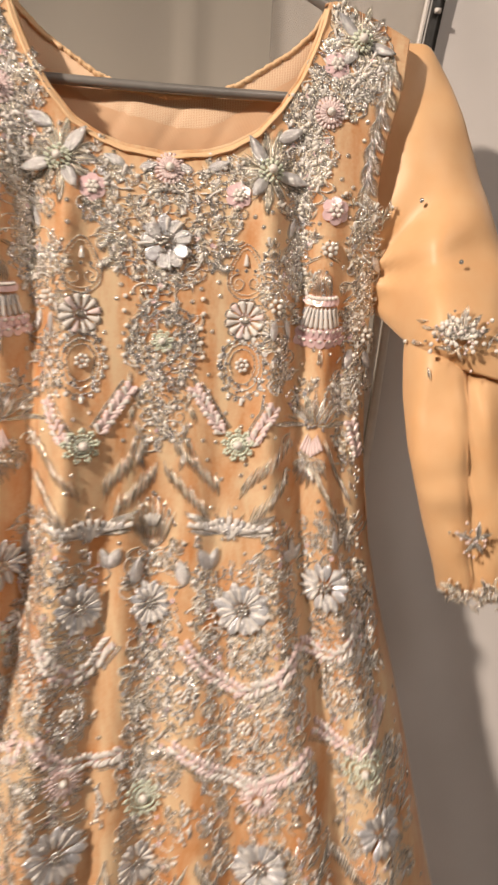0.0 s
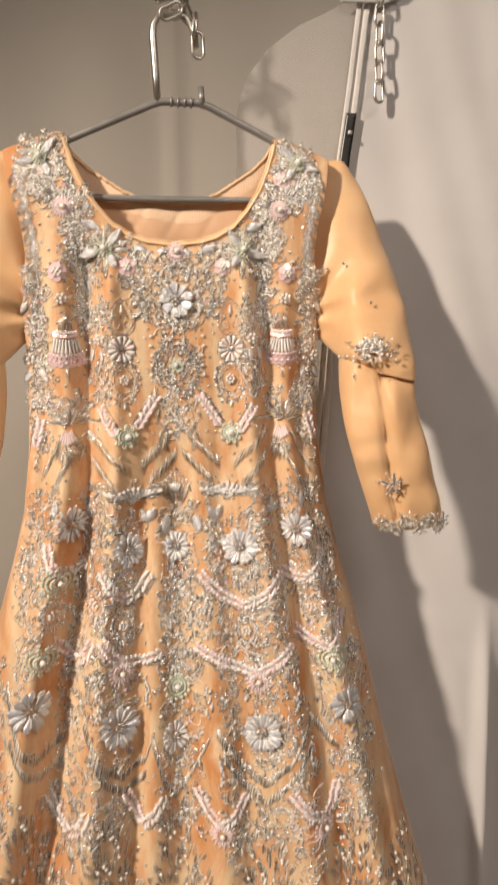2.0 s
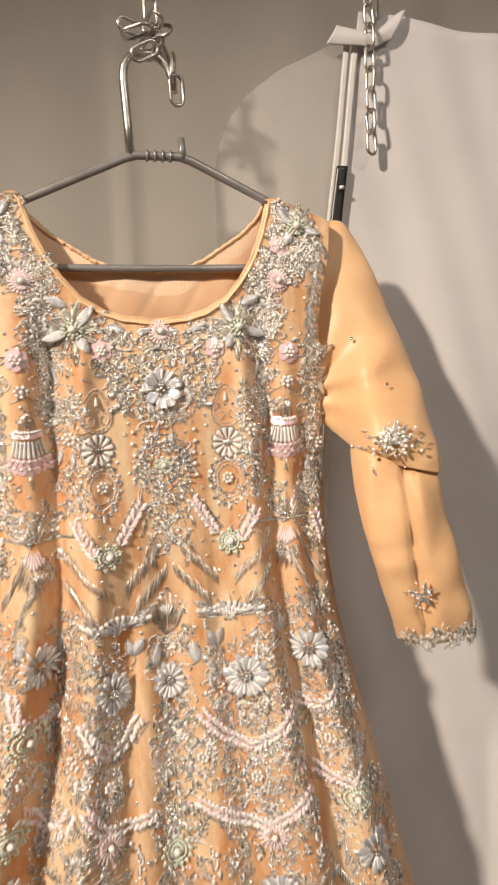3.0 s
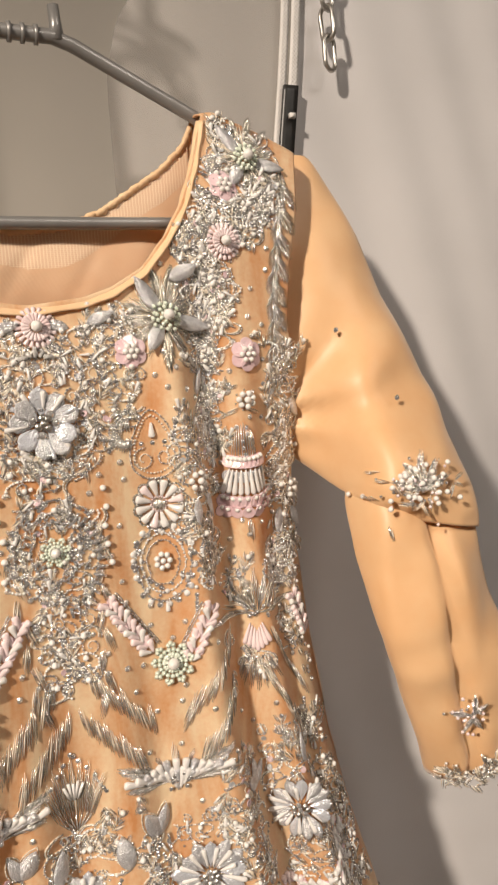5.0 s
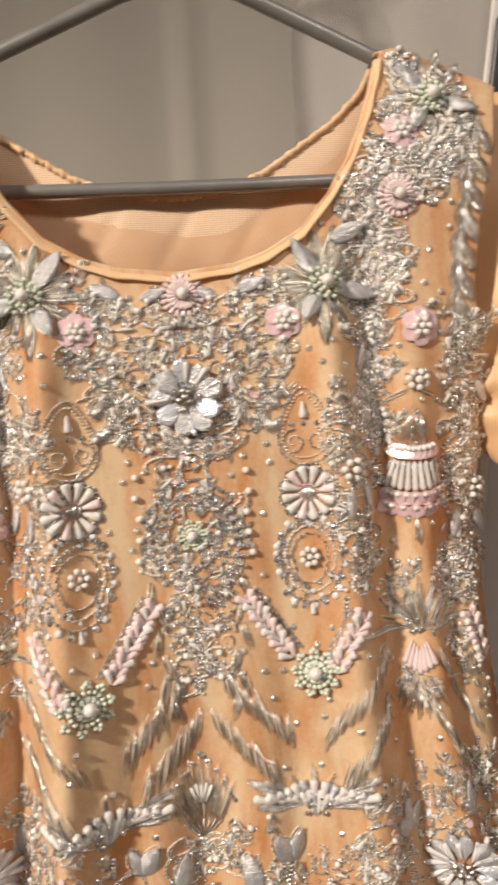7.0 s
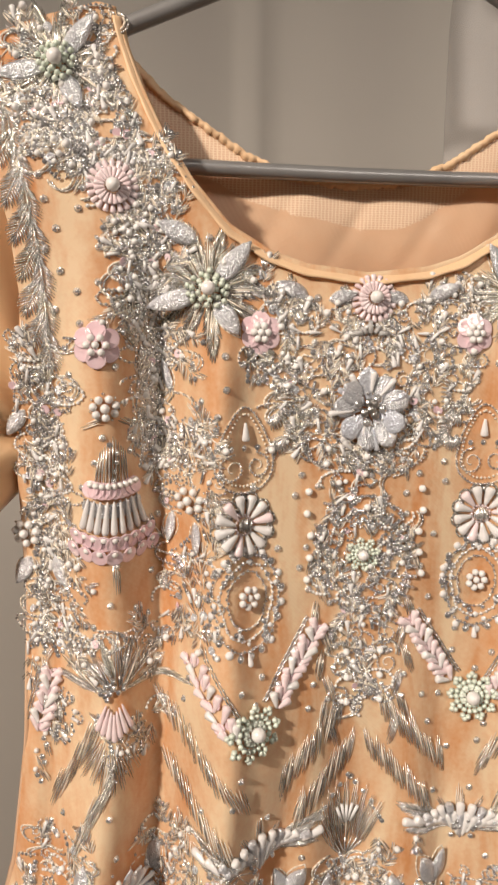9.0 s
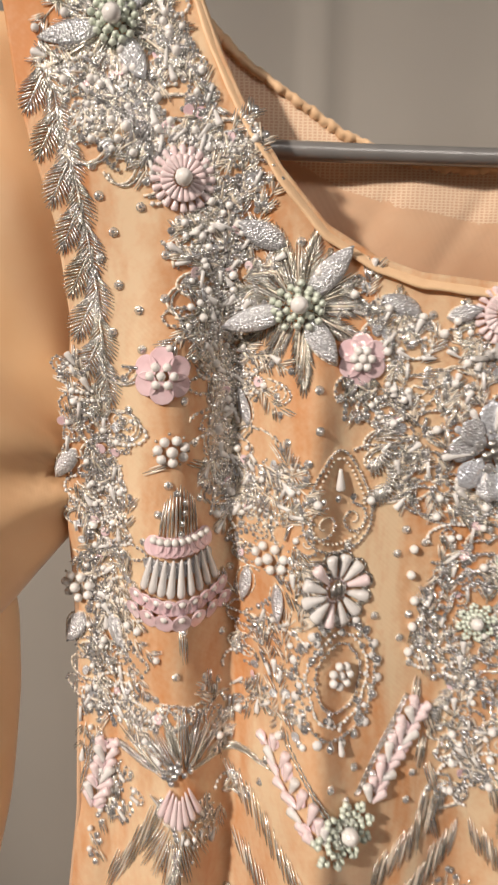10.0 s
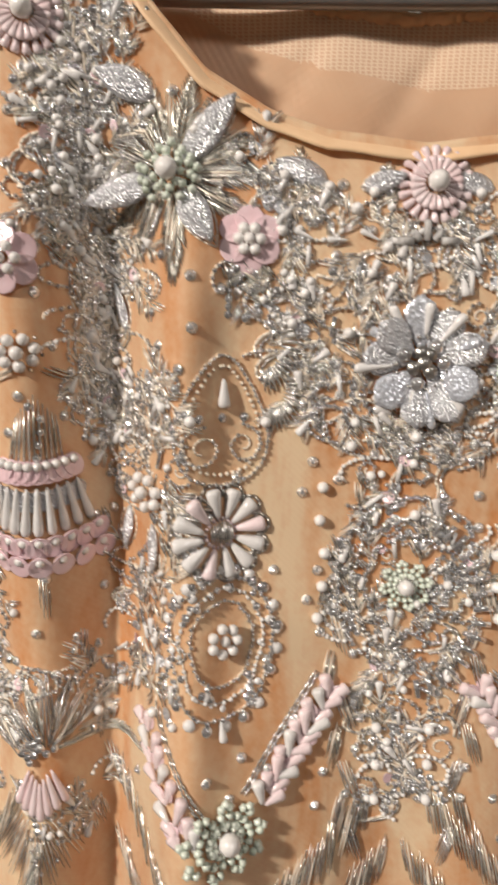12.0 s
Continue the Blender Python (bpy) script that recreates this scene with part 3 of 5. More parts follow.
def ball(seg, n):
    return closed_profile([(max(0.08, math.sin(math.pi * (i + 0.25) / (n + 0.5))), -math.cos(math.pi * (i + 0.25) / (n + 0.5))) for i in range(n + 1)], seg)


PEARL, SEED = ball(9, 4), ball(5, 2)
STONE = closed_profile([(1.0, -0.3), (1.15, 0.15), (0.95, 0.3), (0.9, 0.34), (0.62, 0.62), (0.35, 0.72)], 8)
SEQUIN = closed_profile([(0.95, -0.05), (1.0, 0.16), (0.92, 0.18), (0.40, 0.02), (0.16, 0.05)], 12)
# tapered bead lying along x, from -0.5 to 0.5, thick end last
def lying(rings, seg):
    v, t = closed_profile(rings, seg)
    return v[:, [2, 0, 1]], t


BUGLE = lying([(1.0, -0.5), (1.0, 0.5)], 6)
TAPER = lying([(0.25, -0.5), (0.45, -0.35), (0.85, 0.15), (1.0, 0.38), (0.75, 0.48), (0.3, 0.5)], 8)
FINE = lying([(1.0, -0.5), (1.0, 0.5)], 4)
STRAND = lying([(0.35, -0.5), (1.0, -0.05), (0.3, 0.5)], 4)
# a petal or leaf blade along x from 0 to 1, half as wide as long at 1, arched
def blade(nu, nv, sharp):
    v, t = [], []
    for i in range(nu + 1):
        s = i / nu
        w = math.sin(math.pi * min(1, s ** sharp)) ** 0.75 * 0.5 + 0.01
        for j in range(nv + 1):
            c = j / nv * 2 - 1
            v.append((s, w * c, 0.32 * (1 - c * c) * math.sin(math.pi * min(s * 0.9 + 0.08, 1)) + 0.10 * (1 - abs(c)) ** 3))
    for i in range(nu):
        for j in range(nv):
            a = i * (nv + 1) + j
            t += [(a, a + nv + 1, a + nv + 2), (a, a + nv + 2, a + 1)]
    n = len(v)
    v += [(x, y, z - 0.16) for x, y, z in v]
    t += [(c + n, b + n, a + n) for a, b, c in t[:]]
    rim = [j for j in range(nv + 1)] + [i * (nv + 1) + nv for i in range(1, nu + 1)] + [nu * (nv + 1) + j for j in range(nv - 1, -1, -1)] + [i * (nv + 1) for i in range(nu - 1, 0, -1)]
    for a, b in zip(rim, rim[1:] + rim[:1]):
        t += [(a, b, b + n), (a, b + n, a + n)]
    return np.array(v), np.array(t)


LEAF, PETAL = blade(8, 6, 0.85), blade(7, 6, 1.7)
rnd = random.Random(7)
TAKEN = []          # places and reach of motifs, to keep loose stones off them


class Beads:
    """Small shapes gathered into one mesh that lies on the dress."""
    def __init__(self, place=None):
        self.v, self.t, self.m, self.n, self.mats = [], [], [], 0, []
        self.place = place or dress_place
        self.sub, self.pieces, self.singles = None, [], []

    def index(self, mat):
        if mat not in self.mats:
            self.mats.append(mat)
        return self.mats.index(mat)

    def piece(self, name=None):
        """What follows is a piece of its own, until the next call."""
        self.sub = Beads(self.place) if name else None
        if name:
            self.pieces.append((name, self.sub))

    def put(self, shape, x, z, ang, scale, mat, lift=0.0, tip=0.0):
        if self.sub:
            return self.sub.put(shape, x, z, ang, scale, mat, lift, tip)
        p, e1, e2, e3 = self.place(x, z)
        c, s = math.cos(ang), math.sin(ang)
        a, b = e1 * c + e2 * s, e2 * c - e1 * s
        if tip:
            ct, st = math.cos(tip), math.sin(tip)
            a, n = a * ct + e3 * st, e3 * ct - a * st
        else:
            n = e3
        frame3 = np.array([a * scale[0], b * scale[1], n * scale[2]])
        self.v.append(shape[0] @ frame3 + (p + e3 * lift))
        self.t.append(shape[1] + self.n)
        self.m.append(np.full(len(shape[1]), self.index(mat)))
        self.n += len(shape[0])

    def strand(self, x0, z0, x1, z1, r, mat, lift=0.0, shape=None):
        ln = math.hypot(x1 - x0, z1 - z0)
        if ln > 1e-5:
            self.put(shape or STRAND, (x0 + x1) / 2, (z0 + z1) / 2, math.atan2(z1 - z0, x1 - x0), (ln, r, r), mat, lift + r * 0.7)

    def pearl(self, x, z, r=0.0019, mat=None, lift=0.0):
        self.put(PEARL, x, z, 0, (r, r, r), mat or pearl_white, lift + r * 0.75)
        if not mat:
            self.singles.append((x, z, r, lift + r * 0.75))

    def seed(self, x, z, r=0.0009, mat=None, lift=0.0):
        self.put(SEED, x, z, rnd.random() * 6, (r, r, r * 0.8), mat or crystal, lift + r * 0.6)

    def stone(self, x, z, r=0.0012, mat=None, lift=0.0):
        self.put(STONE, x, z, rnd.random() * 6, (r, r, r), mat or crystal, lift + r * 0.15)

    def sequin(self, x, z, r, mat, tip=0.25, ang=None, lift=0.0):
        self.put(SEQUIN, x, z, rnd.random() * 6 if ang is None else ang, (r, r, r * 0.8), mat, lift + 0.0006 + r * abs(tip) * 0.5, tip)

    def mesh(self, name, parent, label="", kind=""):
        if not self.n and not self.pieces:
            return None
        if not self.n:
            name0, first = self.pieces.pop(0)
            self.v, self.t, self.m, self.n, self.mats = first.v, first.t, first.m, first.n, first.mats
        v, t, m = np.concatenate(self.v), np.concatenate(self.t), np.concatenate(self.m)
        me = bpy.data.meshes.new(name)
        me.vertices.add(len(v))
        me.vertices.foreach_set("co", v.ravel())
        me.loops.add(len(t) * 3)
        me.loops.foreach_set("vertex_index", t.ravel().astype(np.int32))
        me.polygons.add(len(t))
        me.polygons.foreach_set("loop_start", np.arange(0, len(t) * 3, 3, dtype=np.int32))
        me.polygons.foreach_set("material_index", m.astype(np.int32))
        me.update(calc_edges=True)
        me.shade_smooth()
        ob = finish(name, me, self.mats, parent, label)
        for piece_name, sub in self.pieces:
            sub.mesh(piece_name, ob)
        return tagged(ob, kind=kind) if kind else ob

    def pearls_to(self, parent):
        """Each pearl as an object of its own, on one shared mesh."""
        for x, z, r, h in self.singles:
            pt, e1, e2, e3 = self.place(x, z)
            o = new("pearl", pearl_mesh())
            o.parent, o.matrix_parent_inverse = parent, parent_inverse(parent)
            o.matrix_basis = Matrix.LocRotScale((pt + e3 * h).tolist(), Euler((1.2, x * 300, 0)), (r, r, r))


PEARL_MESH = []


def pearl_mesh():
    if not PEARL_MESH:
        me = bpy.data.meshes.new("pearl")
        me.from_pydata(PEARL[0].tolist(), [], PEARL[1].tolist())
        me.shade_smooth()
        me.materials.append(pearl_white)
        PEARL_MESH.append(me)
    return PEARL_MESH[0]


def dress_place(x, z):
    y = depth(x, z)
    fx, fz = (depth(x + 0.002, z) - depth(x - 0.002, z)) / 0.004, (depth(x, z + 0.002) - depth(x, z - 0.002)) / 0.004
    e1, e2 = np.array((1, fx, 0)), np.array((0, fz, 1))
    e3 = np.array((fx, -1, fz))
    e1, e3 = e1 / np.linalg.norm(e1), e3 / np.linalg.norm(e3)
    return np.array((x, y - 0.0006, z)), e1, np.cross(e3, e1), e3


# ---- beadwork: its elements ----
def wire_leaf(b, x, z, ang, L, W, mat=None, step=0.00075):
    """A leaf of slanting metal coils either side of a rib."""
    mat = mat or silver_wire
    c, s = math.cos(ang), math.sin(ang)
    n = max(4, int(L / step / 1.6))
    for i in range(n):
        t = (i + 0.3) / n
        w = W / 2 * math.sin(math.pi * min(1, t * 0.92 + 0.08)) ** 0.8
        for sd in (-1, 1):
            u0, v0 = (t - 0.10) * L, 0.0
            u1, v1 = (t + 0.16) * L, sd * (w + rnd.uniform(-0.0003, 0.0003))
            b.strand(x + u0 * c - v0 * s, z + u0 * s + v0 * c, x + u1 * c - v1 * s, z + u1 * s + v1 * c, 0.00046, mat, rnd.uniform(0, 0.0003))
    b.strand(x - 0.05 * L * c, z - 0.05 * L * s, x + L * 1.1 * c, z + L * 1.1 * s, 0.0005, mat, 0.0004)


def coil_leaf(b, x, z, ang, L, W, mat=None):
    """A slim leaf of a few long coils side by side, lying along it."""
    mat = mat or silver_wire
    c, s = math.cos(ang), math.sin(ang)
    n = max(3, int(W / 0.00085))
    for i in range(n):
        q = (i + 0.5) / n * 2 - 1
        h = L / 2 * (1 - 0.55 * q * q)
        sh = rnd.uniform(-0.06, 0.06) * L + q * L * 0.12
        v = q * W / 2
        # some strands take the pale cord colour as painted highlights
        hue = cord_mat if rnd.random() < 0.28 else (silver_wire if rnd.random() < 0.3 else mat)
        b.strand(x + (L / 2 + sh - h) * c - v * s, z + (L / 2 + sh - h) * s + v * c, x + (L / 2 + sh + h) * c - v * s, z + (L / 2 + sh + h) * s + v * c,
                 0.00046, hue, 0.0005 * (1 - q * q) + rnd.uniform(0, 0.0003))


def glitter_leaf(b, x, z, ang, L, W, mat=None, edge=True, tip=0.12):
    b.put(LEAF, x, z, ang, (L, W, W * 0.4), mat or glitter, 0.0007, tip)
    if edge:
        c, s = math.cos(ang), math.sin(ang)
        for sd in (-1, 1):
            pts = [(x + t * L * c - sd * W * 0.52 * math.sin(math.pi * t ** 0.85) ** 0.75 * s, z + t * L * s + sd * W * 0.52 * math.sin(math.pi * t ** 0.85) ** 0.75 * c)
                   for t in [k / 7 for k in range(8)]]
            cord(b, pts, 0.0004)


def cord(b, pts, r=0.00045, mat=None, beads=0.0, bead_mat=None):
    for (x0, z0), (x1, z1) in zip(pts, pts[1:]):
        b.strand(x0, z0, x1, z1, r, mat or cord_mat, 0, FINE)
    if beads:
        seeds_along(b, pts, beads, bead_mat)


def seeds_along(b, pts, pitch, mat=None, r=0.0009, jitter=0.0002):
    rest = 0.0
    for (x0, z0), (x1, z1) in zip(pts, pts[1:]):
        ln = math.hypot(x1 - x0, z1 - z0)
        d = rest
        while d < ln:
            f = d / ln
            b.seed(x0 + (x1 - x0) * f + rnd.uniform(-jitter, jitter), z0 + (z1 - z0) * f + rnd.uniform(-jitter, jitter), r * rnd.uniform(0.85, 1.15), mat, 0.0002)
            d += pitch
        rest = d - ln


def arc_pts(x, z, rx, rz, a0, a1, n=14, turn=0.0):
    out = []
    for k in range(n):
        a = radians(a0 + (a1 - a0) * k / (n - 1))
        u, v = rx * math.cos(a), rz * math.sin(a)
        out.append((x + u * math.cos(turn) - v * math.sin(turn), z + u * math.sin(turn) + v * math.cos(turn)))
    return out


def spiral(b, x, z, r, turns=1.6, start=0.0, hand=1, seeds=True):
    n = int(13 * turns)
    pts = [(x + r * (1 - 0.8 * k / n) * math.cos(start + hand * turns * 2 * math.pi * k / n), z + r * (1 - 0.8 * k / n) * math.sin(start + hand * turns * 2 * math.pi * k / n)) for k in range(n + 1)]
    cord(b, pts, 0.0004)
    if seeds:
        seeds_along(b, pts[: n // 2 + 4], 0.0019)


def taken(x, z, r):
    TAKEN.append((x, z, r))


def motif(name, label, build, x, z, reach, **more):
    """One motif as one part of the dress; build fills its own beads and those of its pearls."""
    body, pearls = Beads(), Beads()
    build(body, pearls, x, z, **more)
    ob = body.mesh(name, dress, label)
    if not ob:
        raise ValueError(name)
    pearls.pearls_to(ob)
    taken(x, z, reach)
    return ob


# ---- beadwork: the motifs ----
def star_flower(b, p, x, z, r=0.024, mirror=1, upper=True):
    """Large star of wire and glitter leaves round a mint and pearl heart."""
    for k in range(12):
        a = radians(75 + mirror * 30 * k + 15)
        coil_leaf(b, x + 0.2 * r * math.cos(a), z + 0.2 * r * math.sin(a), a, r * 0.72, 0.0042, dull_wire)
    for k in range(13):
        a = radians(90 + mirror * (27.7 * k + 10)) + rnd.uniform(-0.08, 0.08)
        L = r * (1.0 + 0.12 * math.sin(k * 2.3))
        x0, z0 = x + 0.16 * r * math.cos(a), z + 0.16 * r * math.sin(a)
        b.piece("petal")
        if k % 4 == 1:
            glitter_leaf(b, x0, z0, a, L * 0.85, r * 0.34)
        else:
            wire_leaf(b, x0, z0, a, L * 0.84, r * 0.30, silver_wire if k % 2 else dull_wire)
    b.piece()
    for k in range(8):
        a = k * math.pi / 4 + 0.3
        coil_leaf(b, x + 0.12 * r * math.cos(a), z + 0.12 * r * math.sin(a), a, r * 0.5, 0.003)
    for ring, n in ((0.30, 14), (0.21, 10), (0.13, 7)):
        for k in range(n):
            a = 2 * math.pi * k / n + ring * 20
            rr = r * (ring + rnd.uniform(-0.03, 0.03))
            b.seed(x + rr * math.cos(a), z + rr * math.sin(a), 0.0017, pearl_mint, 0.0024 + 0.006 * (0.34 - ring))
    p.pearl(x, z, 0.0036, lift=0.0040)


def crystal_flower(b, p, x, z, r=0.020):
    """The flower at the breast: clear grey petals, white tubes and a crystal heart."""
    for k in range(9):
        a = radians(100 + 40 * k) + rnd.uniform(-0.12, 0.12)
        b.piece("petal")
        b.put(PETAL, x + 0.1 * r * math.cos(a), z + 0.1 * r * math.sin(a), a + rnd.uniform(-0.1, 0.1), (r * rnd.uniform(0.85, 1.0), r * 0.55, r * 0.07), petal_clear if k % 3 == 0 else glitter, 0.0014 + 0.0006 * (k % 2), rnd.uniform(0.12, 0.32))
    b.piece()
    for k in range(11):
        a = radians(20 + 360 / 11 * k) + rnd.uniform(-0.1, 0.1)
        r0, r1 = r * 0.42, r * rnd.uniform(0.86, 1.06)
        b.piece("tube_bead")
        b.put(TAPER, x + (r0 + r1) / 2 * math.cos(a), z + (r0 + r1) / 2 * math.sin(a), a, (r1 - r0, 0.0016, 0.0014), bead_white if k % 4 else petal_clear, 0.0036, 0.12)
    b.piece()
    for k in range(9):
        a = k * 0.9
        rr = 0.0 if k == 0 else r * 0.16 * (1 + k % 2)
        b.stone(x + rr * math.cos(a), z + rr * math.sin(a), 0.0021, crystal if k % 2 else steel, 0.0044 - rr * 0.2)
    for k in range(18):
        a = 2 * math.pi * k / 18
        b.seed(x + r * 0.40 * math.cos(a), z + r * 0.40 * math.sin(a), 0.0009, silver_wire, 0.0026)


def looped_flower(b, p, x, z, r=0.010, mat=None, n=20, heart=0.0034):
    """Round flower of two rings of beaded loops about one pearl."""
    mat = mat or bead_pink
    for ring in range(2):
        for k in range(n):
            a = 2 * math.pi * (k + ring * 0.5) / n
            r0, r1 = r * (0.28 + 0.22 * (1 - ring)), r * (1.0 - 0.30 * ring)
            b.put(TAPER, x + (r0 + r1) / 2 * math.cos(a), z + (r0 + r1) / 2 * math.sin(a), a, (r1 - r0, 0.0014, 0.0013), mat, 0.0012 + 0.0013 * ring, -0.12)
    p.pearl(x, z, heart, lift=0.0022)


def sequin_flower(b, p, x, z, r=0.0098, n=6):
    """Petals of pink sequins under seven pearls."""
    for k in range(n):
        a = 2 * math.pi * k / n + 0.5
        b.piece("sequin")
        b.sequin(x + r * 0.58 * math.cos(a), z + r * 0.58 * math.sin(a), r * 0.46, sequin_pink, 0.22, a + math.pi, 0.0005)
    b.piece()
    for k in range(7):
        a, rr = k * math.pi / 3, (r * 0.36 if k else 0)
        p.pearl(x + rr * math.cos(a), z + rr * math.sin(a), 0.0019, lift=0.0014 + (0.0007 if not k else 0))


def pearl_flower(b, p, x, z, r=0.0062, n=7, mat=None):
    for k in range(n + 1):
        a, rr = k * 2 * math.pi / n + 0.3, (r * 0.7 if k else 0)
        p.pearl(x + rr * math.cos(a), z + rr * math.sin(a), 0.0021 if k else 0.0024, mat, 0.0006 + (0.0009 if not k else 0))
    for k in range(n):
        a = (k + 0.5) * 2 * math.pi / n + 0.3
        b.seed(x + r * 1.05 * math.cos(a), z + r * 1.05 * math.sin(a), 0.0008, silver_wire)


def daisy(b, p, x, z, r=0.0150, n=12):
    """Petals of long pale beads in a dark wire outline, with a coiled heart."""
    for k in range(n):
        a = 2 * math.pi * k / n + 0.2
        b.piece("petal")
        b.put(TAPER, x + r * 0.66 * math.cos(a), z + r * 0.66 * math.sin(a), a + rnd.uniform(-0.06, 0.06), (r * 0.66, 0.0027, 0.0022), bead_white if k % 4 else bead_pink, 0.0012)
        cord(b, arc_pts(x + r * 0.72 * math.cos(a), z + r * 0.72 * math.sin(a), r * 0.36, 0.0040, -125, 125, 8, a), 0.0006, steel)
    b.piece()
    for k in range(9):
        v = (k - 4) * 0.00085
        h = math.sqrt(max(0, 0.0041 ** 2 - v * v))
        b.strand(x + v, z - h, x + v, z + h, 0.0006, silver_wire, 0.0016)
    seeds_along(b, arc_pts(x, z, 0.0046, 0.0046, 0, 360, 20), 0.0016, bead_pink)


def medallion(b, p, x, z, rx=0.0150, rz=0.0185):
    """Pear-shaped ring of crystals and seeds about a pearl cluster."""
    for f, step, mat in ((1.0, 0.0023, crystal), (0.80, 0.0021, bead_white), (0.60, 0.0018, crystal)):
        pts = [(px, pz - (0.22 * rz * f if pz < z - rz * f * 0.55 else 0)) for px, pz in arc_pts(x, z, rx * f, rz * f, 90, 450, 40)]
        cord(b, pts, 0.0004)
        seeds_along(b, pts, step, mat, 0.0012 if f == 1.0 else 0.0009, 0.0005)
        if f == 1.0:
            for k in range(0, 40, 2):
                b.stone(pts[k][0] + (pts[k][0] - x) * 0.10, pts[k][1] + (pts[k][1] - z) * 0.10, 0.0018, crystal if k % 4 else bead_white)
    for k in range(46):
        a, f = rnd.uniform(0, 6.28), rnd.uniform(0.74, 1.12)
        b.stone(x + rx * f * math.cos(a), z + rz * f * math.sin(a), rnd.uniform(0.0009, 0.0014), crystal if k % 3 else bead_white, 0.0006)
    for k in range(8):
        a, rr = k * 2 * math.pi / 7, (0.0042 if k else 0)
        p.pearl(x + rr * math.cos(a), z + rr * math.sin(a), 0.0019, lift=0.0012)
    b.put(TAPER, x, z - rz * 1.38, -math.pi / 2, (0.007, 0.0016, 0.0014), bead_white, 0.0012)


def teardrop(b, p, x, z, w=0.013, h=0.019):
    """Beaded drop outline with scrolls inside."""
    pts = [(x + w * math.sin(t) * (0.45 + 0.55 * (1 - math.cos(t)) / 2) * 1.1, z + h * math.cos(t)) for t in [math.radians(a) for a in range(0, 361, 15)]]
    cord(b, pts, 0.0005)
    seeds_along(b, pts, 0.0019, crystal)
    inner = [(x + (px - x) * 0.82, z + (pz - z) * 0.84) for px, pz in pts]
    seeds_along(b, inner, 0.0021, cord_mat, 0.0008)
    spiral(b, x - w * 0.35, z - h * 0.42, w * 0.42, 1.5, 1.5, 1)
    spiral(b, x + w * 0.38, z - h * 0.38, w * 0.38, 1.5, 1.6, -1)
    b.put(TAPER, x, z + h * 0.42, -math.pi / 2, (0.009, 0.0022, 0.0017), bead_white, 0.0014)
    for k in range(3):
        b.stone(x + (k - 1) * w * 0.4, z + h * 0.05, 0.0014)


def bell(b, p, x, z, s=1.0):
    """Pendant: a wire cap above rows of pearls, tubes and pink sequins."""
    for k in range(11):
        q = (k - 5) / 5
        b.strand(x + q * 0.004 * s, z + 0.033 * s - abs(q) * 0.006 * s, x + q * 0.0070 * s, z + 0.011 * s, 0.0006, dull_wire if k % 2 else silver_wire, 0.0012 * (1 - q * q))
    for k in range(5):
        b.stone(x + rnd.uniform(-0.003, 0.003), z + (0.016 + 0.0035 * k) * s, 0.0013, crystal, 0.0012)
    coil_leaf(b, x - 0.001, z + 0.040 * s, radians(200), 0.011 * s, 0.003, dull_wire)
    coil_leaf(b, x + 0.001, z + 0.040 * s, radians(-20), 0.011 * s, 0.003, dull_wire)
    def bow(rad, drop):
        return [(x + rad * math.sin(t), z + 0.026 * s - drop - rad * (math.cos(t) - 0.55) * 0.9) for t in [(k - 4) / 4 * 0.37 for k in range(9)]]
    for k, (bx, bz) in enumerate(bow(0.020 * s, 0.006 * s)):
        b.sequin(bx, bz, 0.0042, sequin_pink, 0.30, -math.pi / 2, 0.0008)
        p.pearl(bx, bz + 0.0022, 0.0017, lift=0.0012)
    for k in range(9):
        t = (k - 4) / 4 * 0.37
        r0, r1 = 0.019 * s, 0.033 * s
        b.sequin(x + 0.023 * s * math.sin(t), z + 0.027 * s - 0.023 * s * math.cos(t), 0.0040, glitter, 0.15, t + math.pi / 2)
        b.put(TAPER, x + (r0 + r1) / 2 * math.sin(t), z + 0.026 * s - (r0 + r1) / 2 * math.cos(t) + 0.0015, t - math.pi / 2, (0.0135 * s, 0.0019, 0.0017), bead_white, 0.0020, -0.05)
        b.sequin(x + r1 * 1.05 * math.sin(t), z + 0.026 * s - r1 * 1.05 * math.cos(t), 0.0046, sequin_pink, 0.35, t + math.pi / 2, 0.0010)
        p.pearl(x + r1 * 1.03 * math.sin(t), z + 0.026 * s - r1 * 1.03 * math.cos(t) + 0.001, 0.0018, lift=0.0016)
    for k in range(7):
        t = (k - 3) / 3 * 0.36
        b.sequin(x + 0.0405 * s * math.sin(t), z + 0.026 * s - 0.0405 * s * math.cos(t), 0.0044, sequin_pink, 0.35, t + math.pi / 2, 0.0004)
        p.pearl(x + 0.0390 * s * math.sin(t), z + 0.026 * s - 0.0390 * s * math.cos(t), 0.0018, lift=0.0008)
    coil_leaf(b, x + 0.001, z - 0.017 * s, -math.pi / 2, 0.013 * s, 0.0038, dull_wire)


